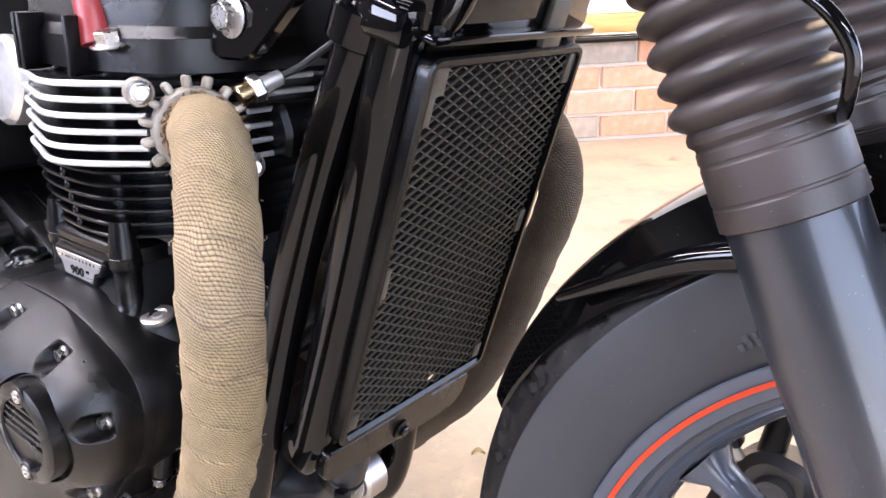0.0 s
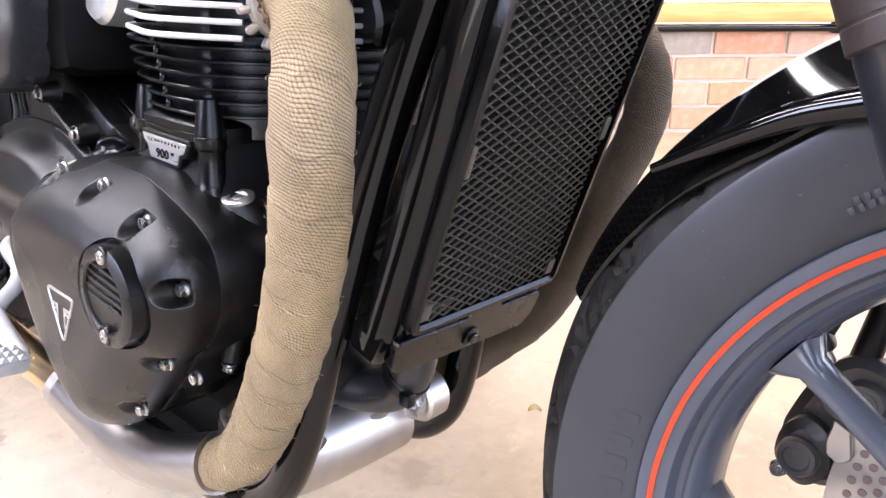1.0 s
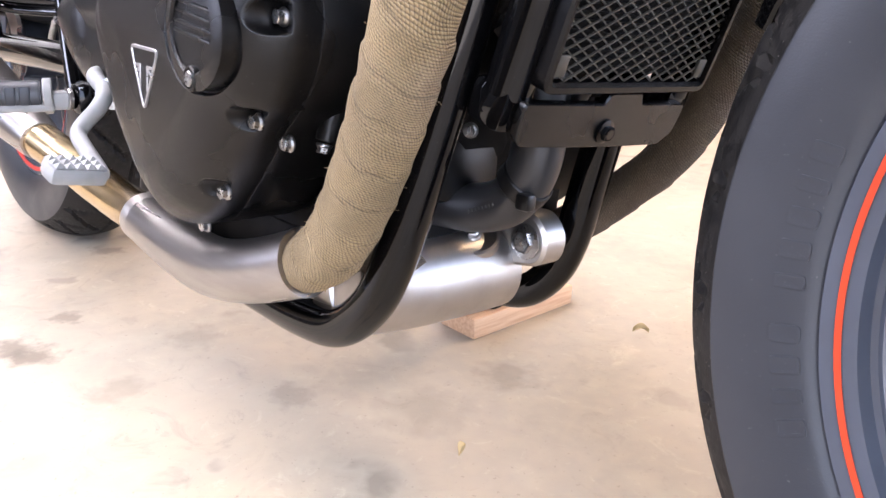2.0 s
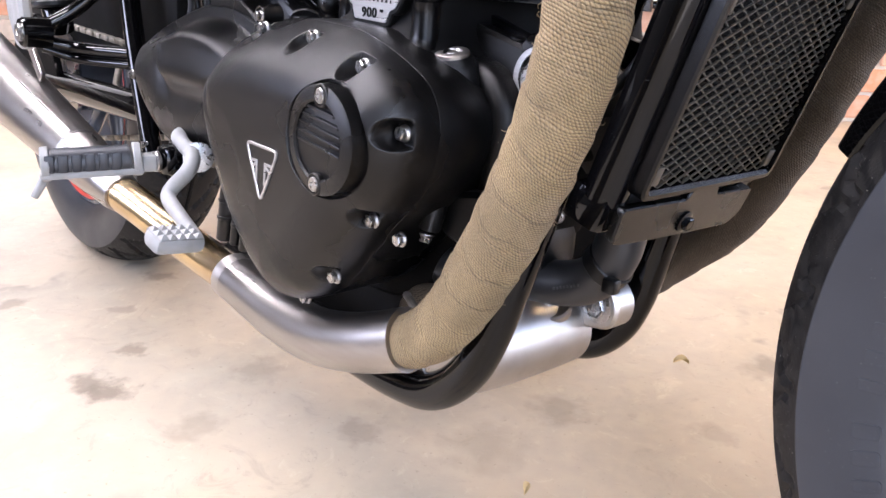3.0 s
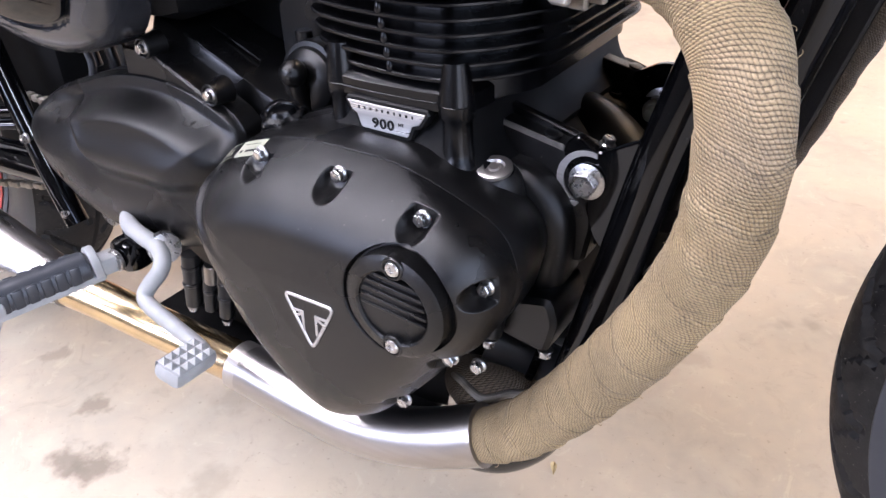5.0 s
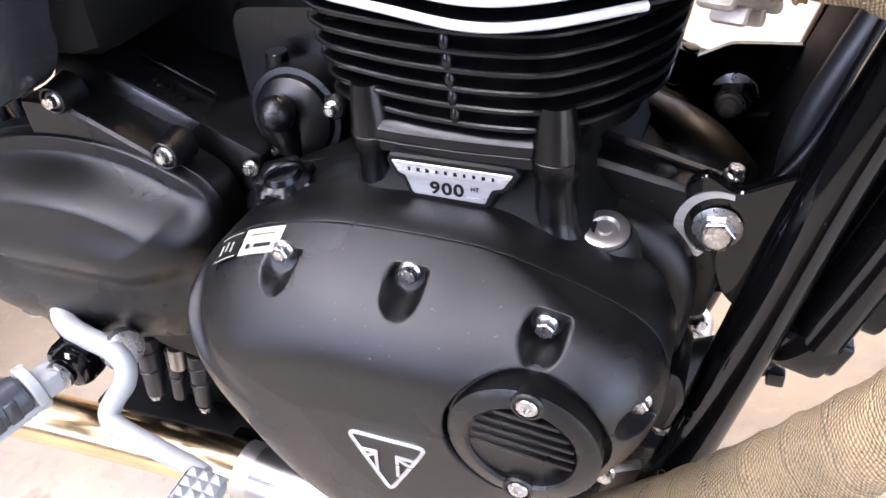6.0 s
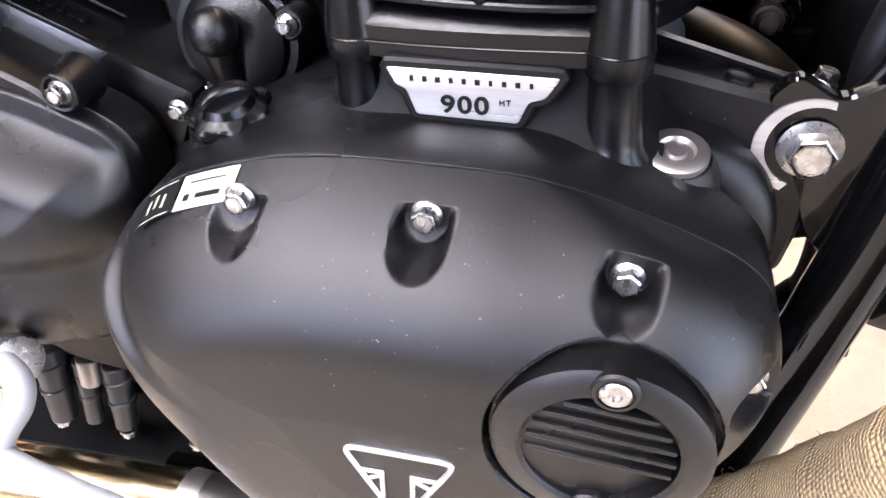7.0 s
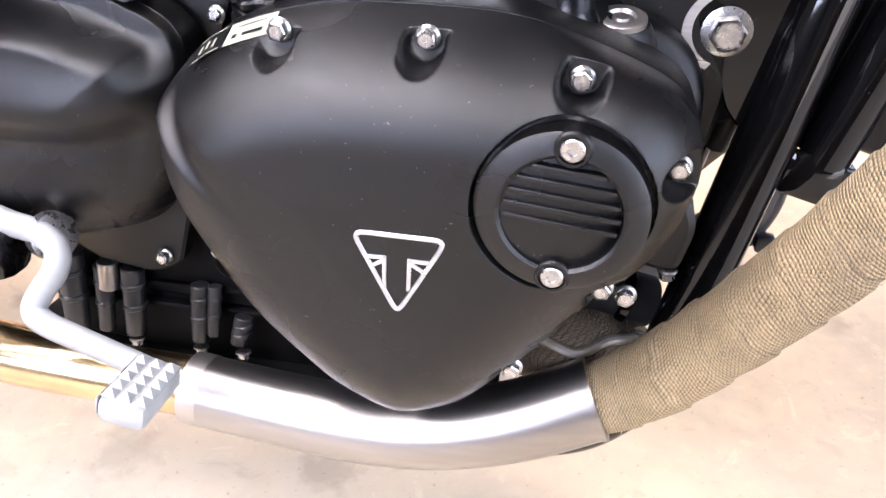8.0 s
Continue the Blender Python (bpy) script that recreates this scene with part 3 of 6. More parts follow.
def domed_shell(outline, seam, height, name_steps=(200, 64), centre=None):
    """A polar sheet over an outline: rings from the rim inwards; height(x, z, d) gives y at the depth d from the rim."""
    line = loop2(outline, name_steps[0] // len(outline))
    c = np.array(centre if centre is not None else line.mean(0))
    rings = name_steps[1]
    s = 1 - np.linspace(0, 1, rings, endpoint=False) ** 1.35
    xz = c + (line[None] - c) * s[:, None, None]
    flat = xz.reshape(-1, 2)
    a, b = line, np.roll(line, -1, 0)
    d = np.full(len(flat), 9.0)
    for p, q in zip(a, b):
        t = np.clip(((flat - p) @ (q - p)) / max((q - p) @ (q - p), 1e-12), 0, 1)
        d = np.minimum(d, np.linalg.norm(flat - (p + t[:, None] * (q - p)), axis=1))
    y = height(flat[:, 0], flat[:, 1], d)
    n = len(line)
    verts = [(x, yy, z) for (x, z), yy in zip(flat, y)]
    faces = [(i * n + k, i * n + (k + 1) % n, (i + 1) * n + (k + 1) % n, (i + 1) * n + k) for i in range(rings - 1) for k in range(n)]
    mid = len(verts)
    verts.append((c[0], float(height(np.array([c[0]]), np.array([c[1]]), np.array([0.09]))[0]), c[1]))
    faces += [((rings - 1) * n + k, (rings - 1) * n + (k + 1) % n, mid) for k in range(n)]
    last = 0
    for f in (0.12, 0.5, 1.0):
        rim = len(verts)
        verts += [(x, y[k] + (seam - 0.0002 - y[k]) * f, z) for k, (x, z) in enumerate(line)]
        faces += [(last + k, last + (k + 1) % n, rim + (k + 1) % n, rim + k) for k in range(n)]
        last = rim
    return Geo().add(verts, faces)


def blend(x, a, b):
    t = np.clip((x - a) / (b - a), 0, 1)
    return t * t * (3 - 2 * t)


def pocket_seat(x, z):
    """The seat of a cover bolt lies deeper where the shoulder rolls off."""
    return -0.1945 if z > 0.46 else -0.2


def cover_height(x, z, d):
    """The cover's face: upright rim, broad round shoulder, flat crown, bolt pockets, a seat round the disc."""
    w = 0.047
    s = np.clip(d / w, 0, 1)
    y = -0.189 - 0.043 * (1 - (1 - s) ** 2.05) ** (1 / 2.05) - 0.004 * np.clip(d / 0.08, 0, 1)
    # along the top the shoulder rolls straight out of the seam
    roll = -0.1798 - 0.0522 * (1 - (1 - np.clip(d / 0.055, 0, 1)) ** 2.5) - 0.004 * np.clip(d / 0.08, 0, 1)
    y = y + (roll - y) * blend(z + d, 0.43, 0.446) * (1 - blend(x, 0.0, 0.066))
    r = np.hypot(x - DISC_AT[0], z - DISC_AT[1])
    y = y + 0.005 * (blend(r, 0.0365, 0.0375) - blend(r, 0.0392, 0.0408))
    for px, pz, dx, dz, tuck in POCKETS:
        n = math.hypot(dx, dz)
        dx, dz = dx / n, dz / n
        along_it = (x - px) * dx + (z - pz) * dz
        across = -(x - px) * dz + (z - pz) * dx
        reach = 0.0115
        q = np.hypot(np.maximum(along_it + tuck, 0), across)
        inside = 1 - blend(q, 0.0078, 0.0112)
        inside = inside * blend(along_it, -0.014, -0.010)
        bottom = pocket_seat(px, pz) - 0.005 * np.clip(along_it / reach, 0, 1.2) ** 2
        y = y + (np.maximum(bottom, y) - y) * inside
    return y


def seam_line(line):
    """The cover's outline at its seam, drawn up along the top."""
    out = np.array(line)
    out[:, 1] += 0.0048 * blend(out[:, 1], 0.43, 0.462) * (1 - blend(out[:, 0], 0.0, 0.066))
    return out


cover = part("clutch_cover", domed_shell(seam_line(loop2(COVER, 1)), -0.1798, cover_height, (946, 230), (-0.03, 0.375)), SATIN, bike, "satin black rounded clutch cover with bolt pockets", sharp=50)
for i, (px, pz, *_) in enumerate(POCKETS):
    bolt(cover, out_at(px, pocket_seat(px, pz), pz, 17 * i))
for i, (px, pz) in enumerate(((-0.1735, 0.418), (-0.156, 0.339), (-0.112, 0.281), (-0.049, 0.2515), (0.0695, 0.336))):
    bolt(cover, out_at(px, -0.184, pz, 11 * i))


def round_emblem():
    """The bolted disc with louvres in its window."""
    cx, cz = DISC_AT
    g = lathe([(DISC_R - 0.0015, -0.222), (DISC_R, -0.223), (DISC_R, -0.2348), (DISC_R - 0.0025, -0.2365), (0.0282, -0.2375), (0.0266, -0.2362), (0.0262, -0.2302), (0.0005, -0.2302)], (cx, 0, cz), (0, 1, 0), 72)
    part("round_emblem", g, SATIN, cover, "round black emblem plate with louvred window")
    tilt = Matrix.Rotation(radians(7), 3, "Y")
    g = Geo()
    for k in range(5):
        dz = 0.0205 - 0.0062 * k
        half = math.sqrt(max(0.0262**2 - dz**2, 1e-6)) - 0.0006
        box(Vector((cx, -0.2336, cz)) + tilt @ Vector((0, 0, dz)), (2 * half, 0.006, 0.0024), 0.0008, tilt, g)
    part("louvres", g, SATIN, cover)
    for x, z in ((0.0398, 0.4352), (0.0345, 0.3740)):
        g = lathe([(0.0084, -0.2303), (0.0082, -0.2368), (0.0074, -0.2378), (0.0062, -0.2378), (0.006, -0.2356), (0.0005, -0.2356)], (x, 0, z), (0, 1, 0), 28)
        part("screw_boss", g, SATIN, cover)
        bolt(cover, out_at(x, -0.2356, z), SOCKET, "screw")


round_emblem()


def triangle_badge():
    tri = [(-0.0602, 0.3889), (-0.0385, 0.3421), (-0.0116, 0.3877)]
    outer = rounded(tri, 0.0085, 5)
    inner = inset(np.array(outer), 0.0024)
    y0 = -0.2352
    g = layers([(outer, y0), (outer, y0 - 0.0016), (inset(outer, 0.0004), y0 - 0.002), (inset(outer, 0.002), y0 - 0.002), (inner, y0 - 0.0012)], side_place, cap_start=False, cap_end=False)
    part("badge_border", g, BADGE, cover, "silver triangular badge border")
    part("badge_field", layers([(inner, y0), (inner, y0 - 0.0011)], side_place, cap_start=False), SATIN, cover)
    strokes = (((-0.0433, 0.3758), (-0.0442, 0.3580)), ((-0.0518, 0.3750), (-0.0427, 0.3752)), ((-0.0492, 0.3704), (-0.0436, 0.3738)),
               ((-0.0312, 0.3755), (-0.0324, 0.3580)), ((-0.0318, 0.3746), (-0.0218, 0.3743)), ((-0.0306, 0.3730), (-0.0250, 0.3692)))
    for (xa, za), (xb, zb) in strokes:
        part("badge_stroke", box(((xa + xb) / 2, y0 - 0.0012, (za + zb) / 2), (math.hypot(xb - xa, zb - za), 0.0012, 0.0020), 0.0002, Matrix.Rotation(-math.atan2(zb - za, xb - xa), 3, "Y")), BADGE, cover)


triangle_badge()


def oil_label():
    """Two small stickers along the cover's rear top rim, with illegible print."""
    line = seam_line(loop2(COVER, 24))
    top = line[line[:, 1] > 0.43]
    top = top[np.argsort(top[:, 0])]

    def patch(x0, x1, y0, y1, lift, n=8):
        xs = np.linspace(x0, x1, n)
        zs = np.interp(xs, top[:, 0], top[:, 1])
        verts = []
        for x, z in zip(xs, zs):
            for y in np.linspace(y0, y1, 5):
                out = -0.1815 + (y + 0.170) * 1.1
                verts.append((x, out, z + lift - 0.055 * (1 - max(0.0, 1 - max(0.0, -0.1798 - out) / 0.0522) ** 0.4)))
        return verts, [(5 * i + k, 5 * i + k + 1, 5 * i + k + 6, 5 * i + k + 5) for i in range(n - 1) for k in range(4)]

    part("label", Geo().add(*patch(-0.1315, -0.106, -0.1700, -0.1835, 0.0006)), LABEL, cover, "cream paper sticker")
    part("label", Geo().add(*patch(-0.1510, -0.1325, -0.1700, -0.1835, 0.0006)), INK, cover, "black and white sticker")
    g = Geo()
    for x0, x1, y0, y1 in ((-0.1225, -0.1115, -0.1785, -0.1803), (-0.128, -0.1255, -0.1782, -0.1806), (-0.127, -0.111, -0.1735, -0.174)):
        g.add(*patch(x0, x1, y0, y1, 0.0010))
    part("print", g, INK, cover)
    g = Geo()
    for x0, x1, y0, y1 in ((-0.147, -0.1455, -0.175, -0.180), (-0.1435, -0.142, -0.174, -0.179), (-0.1395, -0.138, -0.175, -0.180), (-0.1495, -0.134, -0.1825, -0.1831), (-0.1495, -0.134, -0.1708, -0.1714)):
        g.add(*patch(x0, x1, y0, y1, 0.0010))
    part("print", g, LABEL, cover)


oil_label()


def crankcase():
    """The castings behind the covers."""
    body = [(-0.34, 0.30), (-0.34, 0.42), (-0.24, 0.424), (-0.185, 0.426), (-0.155, 0.455), (-0.11, 0.466), (0.05, 0.464), (0.095, 0.44), (0.10, 0.38), (0.092, 0.33), (0.07, 0.285), (0.03, 0.25), (-0.05, 0.232), (-0.17, 0.232), (-0.28, 0.24)]
    g = slab(rounded(body, 0.02, 5), -0.102, 0.15, 0.008)
    ob = part("crankcase", g, DARK, bike, "black cast engine crankcase")
    # the inner case carries the cover's shape on behind the seam, a shade larger
    wide = seam_line(loop2(COVER, 8))
    lift = blend(wide[:, 1], 0.40, 0.455) * (1 - blend(wide[:, 0], 0.0, 0.04))
    out_1, out_2 = wide.copy(), wide.copy()
    out_1[:, 1] += 0.0004 * lift
    out_2[:, 1] += 0.0015 * lift
    # towards its back the flank draws in to a round throat at the front of the engine
    throat = out_2.copy()
    ahead = blend(throat[:, 0], 0.02, 0.09)
    throat[:, 0] -= 0.006 * ahead
    throat[:, 1] -= 0.006 * ahead * blend(wide[:, 1], 0.40, 0.455)
    part("inner_case", layers([(inset(wide, 0.0012), -0.1797), (inset(wide, 0.0009), -0.1792), (inset(out_1, 0.0002), -0.1789), (inset(out_1, -0.0002), -0.1782), (out_2, -0.158), (inset(out_2, 0.0005), -0.142), (throat, -0.126), (inset(throat, 0.004), -0.10)], side_place), SATIN, ob)
    # the bulged duct that runs down the front of the engine
    bulge = loop2([(0.0, 0.40), (0.015, 0.452), (0.036, 0.4615), (0.056, 0.4625), (0.076, 0.4575), (0.0915, 0.4435), (0.0998, 0.427), (0.1018, 0.405), (0.0995, 0.380), (0.093, 0.352), (0.08, 0.33), (0.04, 0.325)], 6)
    part("front_duct", layers([(bulge, -0.085), (bulge, -0.1095), (inset(bulge, 0.0012), -0.1145), (inset(bulge, 0.004), -0.1185), (inset(bulge, 0.009), -0.1212), (inset(bulge, 0.0145), -0.1222), (inset(bulge, 0.0175), -0.1212), (inset(bulge, 0.020), -0.117)], side_place), SATIN, ob)
    low = [(0.055, 0.362), (0.058, 0.330), (0.098, 0.322), (0.106, 0.352), (0.100, 0.372)]
    part("lower_lug", slab(rounded(low, 0.008), -0.138, -0.08, 0.004), CASE, ob)
    bolt(ob, along((0.058, -0.150, 0.332), (0, -0.2, -1)))
    part("bolt_column", rod((0.058, -0.148, 0.334), (0.062, -0.138, 0.385), 0.0085, 0.010), CASE, ob)
    bolt(ob, along((0.094, -0.128, 0.321), (0, -0.1, -1)))
    # the boss of the filler plug on the deck
    part("plug_boss", lathe([(0.021, -0.022), (0.0185, -0.008), (0.016, -0.003), (0.014, 0.0), (0.0005, 0.0)], (0.0540, -0.1335, 0.4630), (0.05, -0.25, 1), 32), SATIN, ob)
    part("deck_plug", lathe([(0.0128, -0.001), (0.0128, 0.0022), (0.0115, 0.003), (0.0075, 0.003), (0.0065, 0.0012), (0.0042, 0.0012), (0.0036, 0.0026), (0.0004, 0.0028)], (0.0540, -0.1336, 0.4634), (0.05, -0.25, 1), 36), DULLSTEEL, ob, "steel deck plug")
    # the upper front deck with its flat walls and rubber buttons
    deck = [(0.026, 0.458), (0.0345, 0.4870), (0.1045, 0.4708), (0.112, 0.464), (0.114, 0.415), (0.108, 0.385), (0.06, 0.38)]
    part("front_deck", slab(rounded(deck, 0.006), -0.1005, -0.074, 0.003), SATIN, ob)
    valley = [(0.022, 0.44), (0.028, 0.457), (0.098, 0.443), (0.110, 0.430), (0.113, 0.415), (0.107, 0.385), (0.06, 0.38)]
    part("deck_floor", slab(rounded(valley, 0.006), -0.0735, 0.072, 0.002), DARK, ob)
    part("deck_rim", slab([(0.036, 0.480), (0.037, 0.4935), (0.112, 0.4708), (0.112, 0.460)], -0.0835, -0.076, 0.001), SEMI, ob)
    part("deck_rim", slab([(0.034, 0.400), (0.036, 0.4848), (0.111, 0.466), (0.111, 0.36), (0.06, 0.36)], 0.074, 0.088, 0.001), MATT, ob)
    for x, y, z in ((0.0776, -0.0905, 0.4778), (0.1105, -0.0905, 0.4700), (0.0734, 0.081, 0.4760)):
        part("rubber_button", lathe([(0.0062, -0.002), (0.0062, 0.0008), (0.0052, 0.0014), (0.0004, 0.0016)], (x, y, z), (0.22, 0, 1), 24), MATT, ob)
    bolt(ob, along((0.1125, -0.0785, 0.4712), (0.25, 0, 1)))
    # the far engine mount: a triangular plate with its bolt
    part("mount_plate", slab(rounded([(0.078, 0.4565), (0.0996, 0.4255), (0.125, 0.445), (0.118, 0.4635)], 0.003), 0.057, 0.062, 0.001), SEMI, ob)
    part("mount_bolt", lathe([(0.0005, 0.023), (0.005, 0.0225), (0.0068, 0.020), (0.0068, 0.015), (0.0086, 0.0145), (0.0098, 0.012), (0.0098, 0.007), (0.0075, 0.006), (0.0075, 0.0)], (0.1035, 0.0575, 0.4525), (0, -1, 0), 28), CLAMP, ob)
    part("casting_ring", lathe([(0.0035, 0), (0.0035, 0.003), (0.0055, 0.003), (0.0055, 0)], (0.064, 0.0600, 0.456), (0.2, 0, 1), 20, closed=True), SEMI, ob)
    # dark slabs added to close gaps that lie in shade
    part("gap_filler", slab(rounded([(0.09, 0.456), (0.14, 0.452), (0.128, 0.400), (0.104, 0.394)], 0.004), -0.088, -0.070, 0.002), DARK, ob)
    part("gap_filler", slab(rounded([(0.09, 0.440), (0.142, 0.448), (0.132, 0.37), (0.104, 0.37)], 0.004), 0.050, 0.066, 0.002), DARK, ob)
    # rounded oil gallery between the decks
    part("gallery", tube([(0.0, 0.040, 0.438), (0.05, 0.022, 0.435), (0.085, 0.002, 0.427), (0.118, -0.020, 0.400)], 0.033, 36, 8), MATT, ob)
    return ob


crankcase()


def rear_gear_cover():
    """The gearbox cover behind the clutch cover, with its long crease, and the deck above it."""
    outline = [(-0.196, 0.440), (-0.200, 0.370), (-0.225, 0.328), (-0.26, 0.312), (-0.31, 0.301), (-0.36, 0.301), (-0.41, 0.312), (-0.452, 0.334), (-0.484, 0.362), (-0.498, 0.394), (-0.486, 0.420), (-0.450, 0.443), (-0.40, 0.460), (-0.34, 0.476), (-0.28, 0.478), (-0.232, 0.466)]

    def height(x, z, d):
        s = np.clip(d / 0.072, 0, 1)
        y = -0.120 - 0.050 * (1 - (1 - s) ** 2.0) ** 0.5
        # along the top a flat bolted rim, then a rounded shoulder
        ledge = -0.122 - 0.008 * blend(d, 0, 0.004) - 0.031 * blend(d, 0.013, 0.036) - 0.011 * np.clip(d / 0.09, 0, 1)
        y = y + (ledge - y) * blend(z, 0.415, 0.445)
        # the upper bulb stands proud of the lower flank along a bent crease
        crease = 0.395 + 0.026 * (1 - np.tanh((x + 0.382) / 0.015)) + 0.2 * np.maximum(x + 0.25, 0)
        gap = z - crease
        below = 1 - blend(gap, -0.017, 0.007)
        fade = blend(d, 0.004, 0.03)
        y = y + 0.0105 * below * np.exp(-np.maximum(-gap - 0.01, 0) / 0.05) * fade
        return y - 0.0022 * np.exp(-(((gap - 0.012) / 0.013) ** 2)) * fade

    g = domed_shell(outline, -0.10, height, (400, 110), (-0.345, 0.392))
    ob = part("gear_cover", g, SATIN, bike, "satin black gearbox cover with a crease", sharp=50)
    deck = [(-0.215, 0.446), (-0.236, 0.470), (-0.298, 0.500), (-0.33, 0.500), (-0.33, 0.44)]
    part("deck_flange", slab(rounded(deck, 0.006), -0.128, -0.085, 0.002), SATIN, ob)
    for x, z in ((-0.222, 0.4715), (-0.297, 0.5025)):
        part("bolt_boss", lathe([(0.0125, -0.112), (0.0108, -0.122), (0.0096, -0.1310), (0.0088, -0.1318), (0.0076, -0.1314), (0.0072, -0.1285), (0.0004, -0.1285)], (x, 0, z), (0, 1, 0), 28), SATIN, ob)
        bolt(ob, out_at(x, -0.129, z, 20))
    # the sloping top deck with a framed number field
    xa = Vector((-0.9, 0, 0.42)).normalized()
    ya = Vector((0, 1, 0))
    rot = Matrix((-xa, ya, (-xa).cross(ya))).transposed()
    part("top_deck", box((-0.258, -0.045, 0.468), (0.16, 0.10, 0.05), 0.006, rot), CASE, ob)
    g = Geo()
    for dy in (-0.030, 0.002):
        box(Vector((-0.252, -0.068 + dy, 0.4935)) + rot @ Vector((0, 0, 0.0035)), (0.062, 0.0018, 0.002), 0.0004, rot, g)
    part("field_border", g, CASE, ob)
    for k in range(7):
        part("number_bar", box(Vector((-0.252, -0.082, 0.4935)) + rot @ Vector((-0.018 + 0.006 * k, 0, 0.0026)), (0.0032, 0.007, 0.0006), 0.0002, rot), SATIN, ob)
    part("deck_ridge", box((-0.225, 0.0, 0.517), (0.15, 0.03, 0.03), 0.008, rot), CASE, ob)
    for x, y, z, h in ((-0.172, -0.06, 0.485, 0.03), (-0.160, -0.035, 0.485, 0.032), (-0.178, -0.03, 0.485, 0.026)):
        part("bolt_column", rod((x, y, z - 0.03), (x, y, z + h), 0.0085, 0.0075), CASE, ob)
    # under the cover: sprocket guard with two bolts
    guard = [(-0.325, 0.335), (-0.320, 0.300), (-0.290, 0.281), (-0.248, 0.274), (-0.226, 0.283), (-0.205, 0.345)]
    part("sprocket_guard", slab(rounded(guard, 0.008), -0.122, -0.108, 0.002), MATT, ob)
    for x, z in ((-0.236, 0.2905), (-0.293, 0.309)):
        bolt(ob, out_at(x, -0.123, z, 12))
    return ob


rear_gear_cover()


def sump():
    """The dark underside between the covers and the exhaust: ribs, hoses, bolt heads."""
    low = [(-0.36, 0.30), (-0.36, 0.195), (-0.16, 0.176), (-0.05, 0.18), (0.055, 0.205), (0.06, 0.3)]
    ob = part("sump", slab(rounded(low, 0.015), -0.098, 0.12, 0.006), DARK, bike, "dark oily sump casting")
    for x, top, low_z, r in ((-0.322, 0.278, 0.215, 0.0100), (-0.297, 0.27, 0.216, 0.0068), (-0.2728, 0.27, 0.216, 0.0085), (-0.2212, 0.262, 0.216, 0.0066), (-0.2096, 0.262, 0.222, 0.0050), (-0.1907, 0.238, 0.217, 0.0068)):
        stub = part("hose_stub", rod((x, -0.112, top), (x - 0.005, -0.117, low_z), r, r * 0.9), HOSE, ob)
        for f in (0.2, 0.52):
            part("stub_ring", lathe([(r * 1.0, 0), (r * 1.1, 0.0008), (r * 1.1, 0.0034), (r * 1.0, 0.0042)], (x - 0.005 * f, -0.112 - 0.005 * f, top + (low_z - top) * f), (0, 0, -1), 20), HOSE, stub)
    for x, z in ((-0.279, 0.211), (-0.2265, 0.2105), (-0.193, 0.211), (-0.331, 0.211)):
        bolt(ob, along((x, -0.117, z), (0, -0.25, -1)), M5)
    part("sight_glass", lathe([(0.016, -0.09), (0.0155, -0.112), (0.0125, -0.114), (0.0105, -0.108), (0.0004, -0.108)], (-0.192, 0, 0.284), (0, 1, 0), 28), CASE, ob)
    part("oil_mark", ball((-0.191, -0.1085, 0.279), 0.0022, 12, 6), AMBER, ob, "amber spot of oil in the sight glass")
    part("steel_union", rod((-0.291, -0.113, 0.274), (-0.294, -0.114, 0.252), 0.0078), DULLSTEEL, ob, "small steel union")
    for dz in (0.0, 0.018):
        part("rib", box((-0.24, -0.1, 0.236 + dz), (0.2, 0.012, 0.004), 0.001), DARK, ob)
    # dark sheet added under the sump, where the gap is only shade
    part("under_filler", box((-0.215, -0.02, 0.184), (0.37, 0.21, 0.012), 0.004), DARK, ob)
    part("pump_union", rod((0.03, -0.10, 0.29), (0.09, -0.085, 0.27), 0.019, 0.017), HOSE, ob)
    part("union_clip", lathe([(0.0195, 0), (0.0205, 0.001), (0.0205, 0.006), (0.0195, 0.007)], (0.066, -0.092, 0.279), (0.06, 0.015, -0.02), 28), GLOSS, ob)
    return ob


sump()

# ---- cylinders and head ----
HALF = [(-0.108, -0.120), (-0.090, -0.136), (-0.048, -0.152), (-0.003, -0.167), (0.028, -0.160), (0.068, -0.131), (0.098, -0.100)]


BARREL = [(-0.108, -0.120), (-0.090, -0.136), (-0.048, -0.149), (-0.003, -0.154), (0.028, -0.152), (0.056, -0.128), (0.080, -0.088)]


def fin_plan(grow=0.0, right=HALF):
    """The outline of a cooling fin from above, the left flank mirrored from the right."""
    whole = right + [(x, -y) for x, y in reversed(right)]
    return inset(rounded(whole, 0.02, 5), -grow)


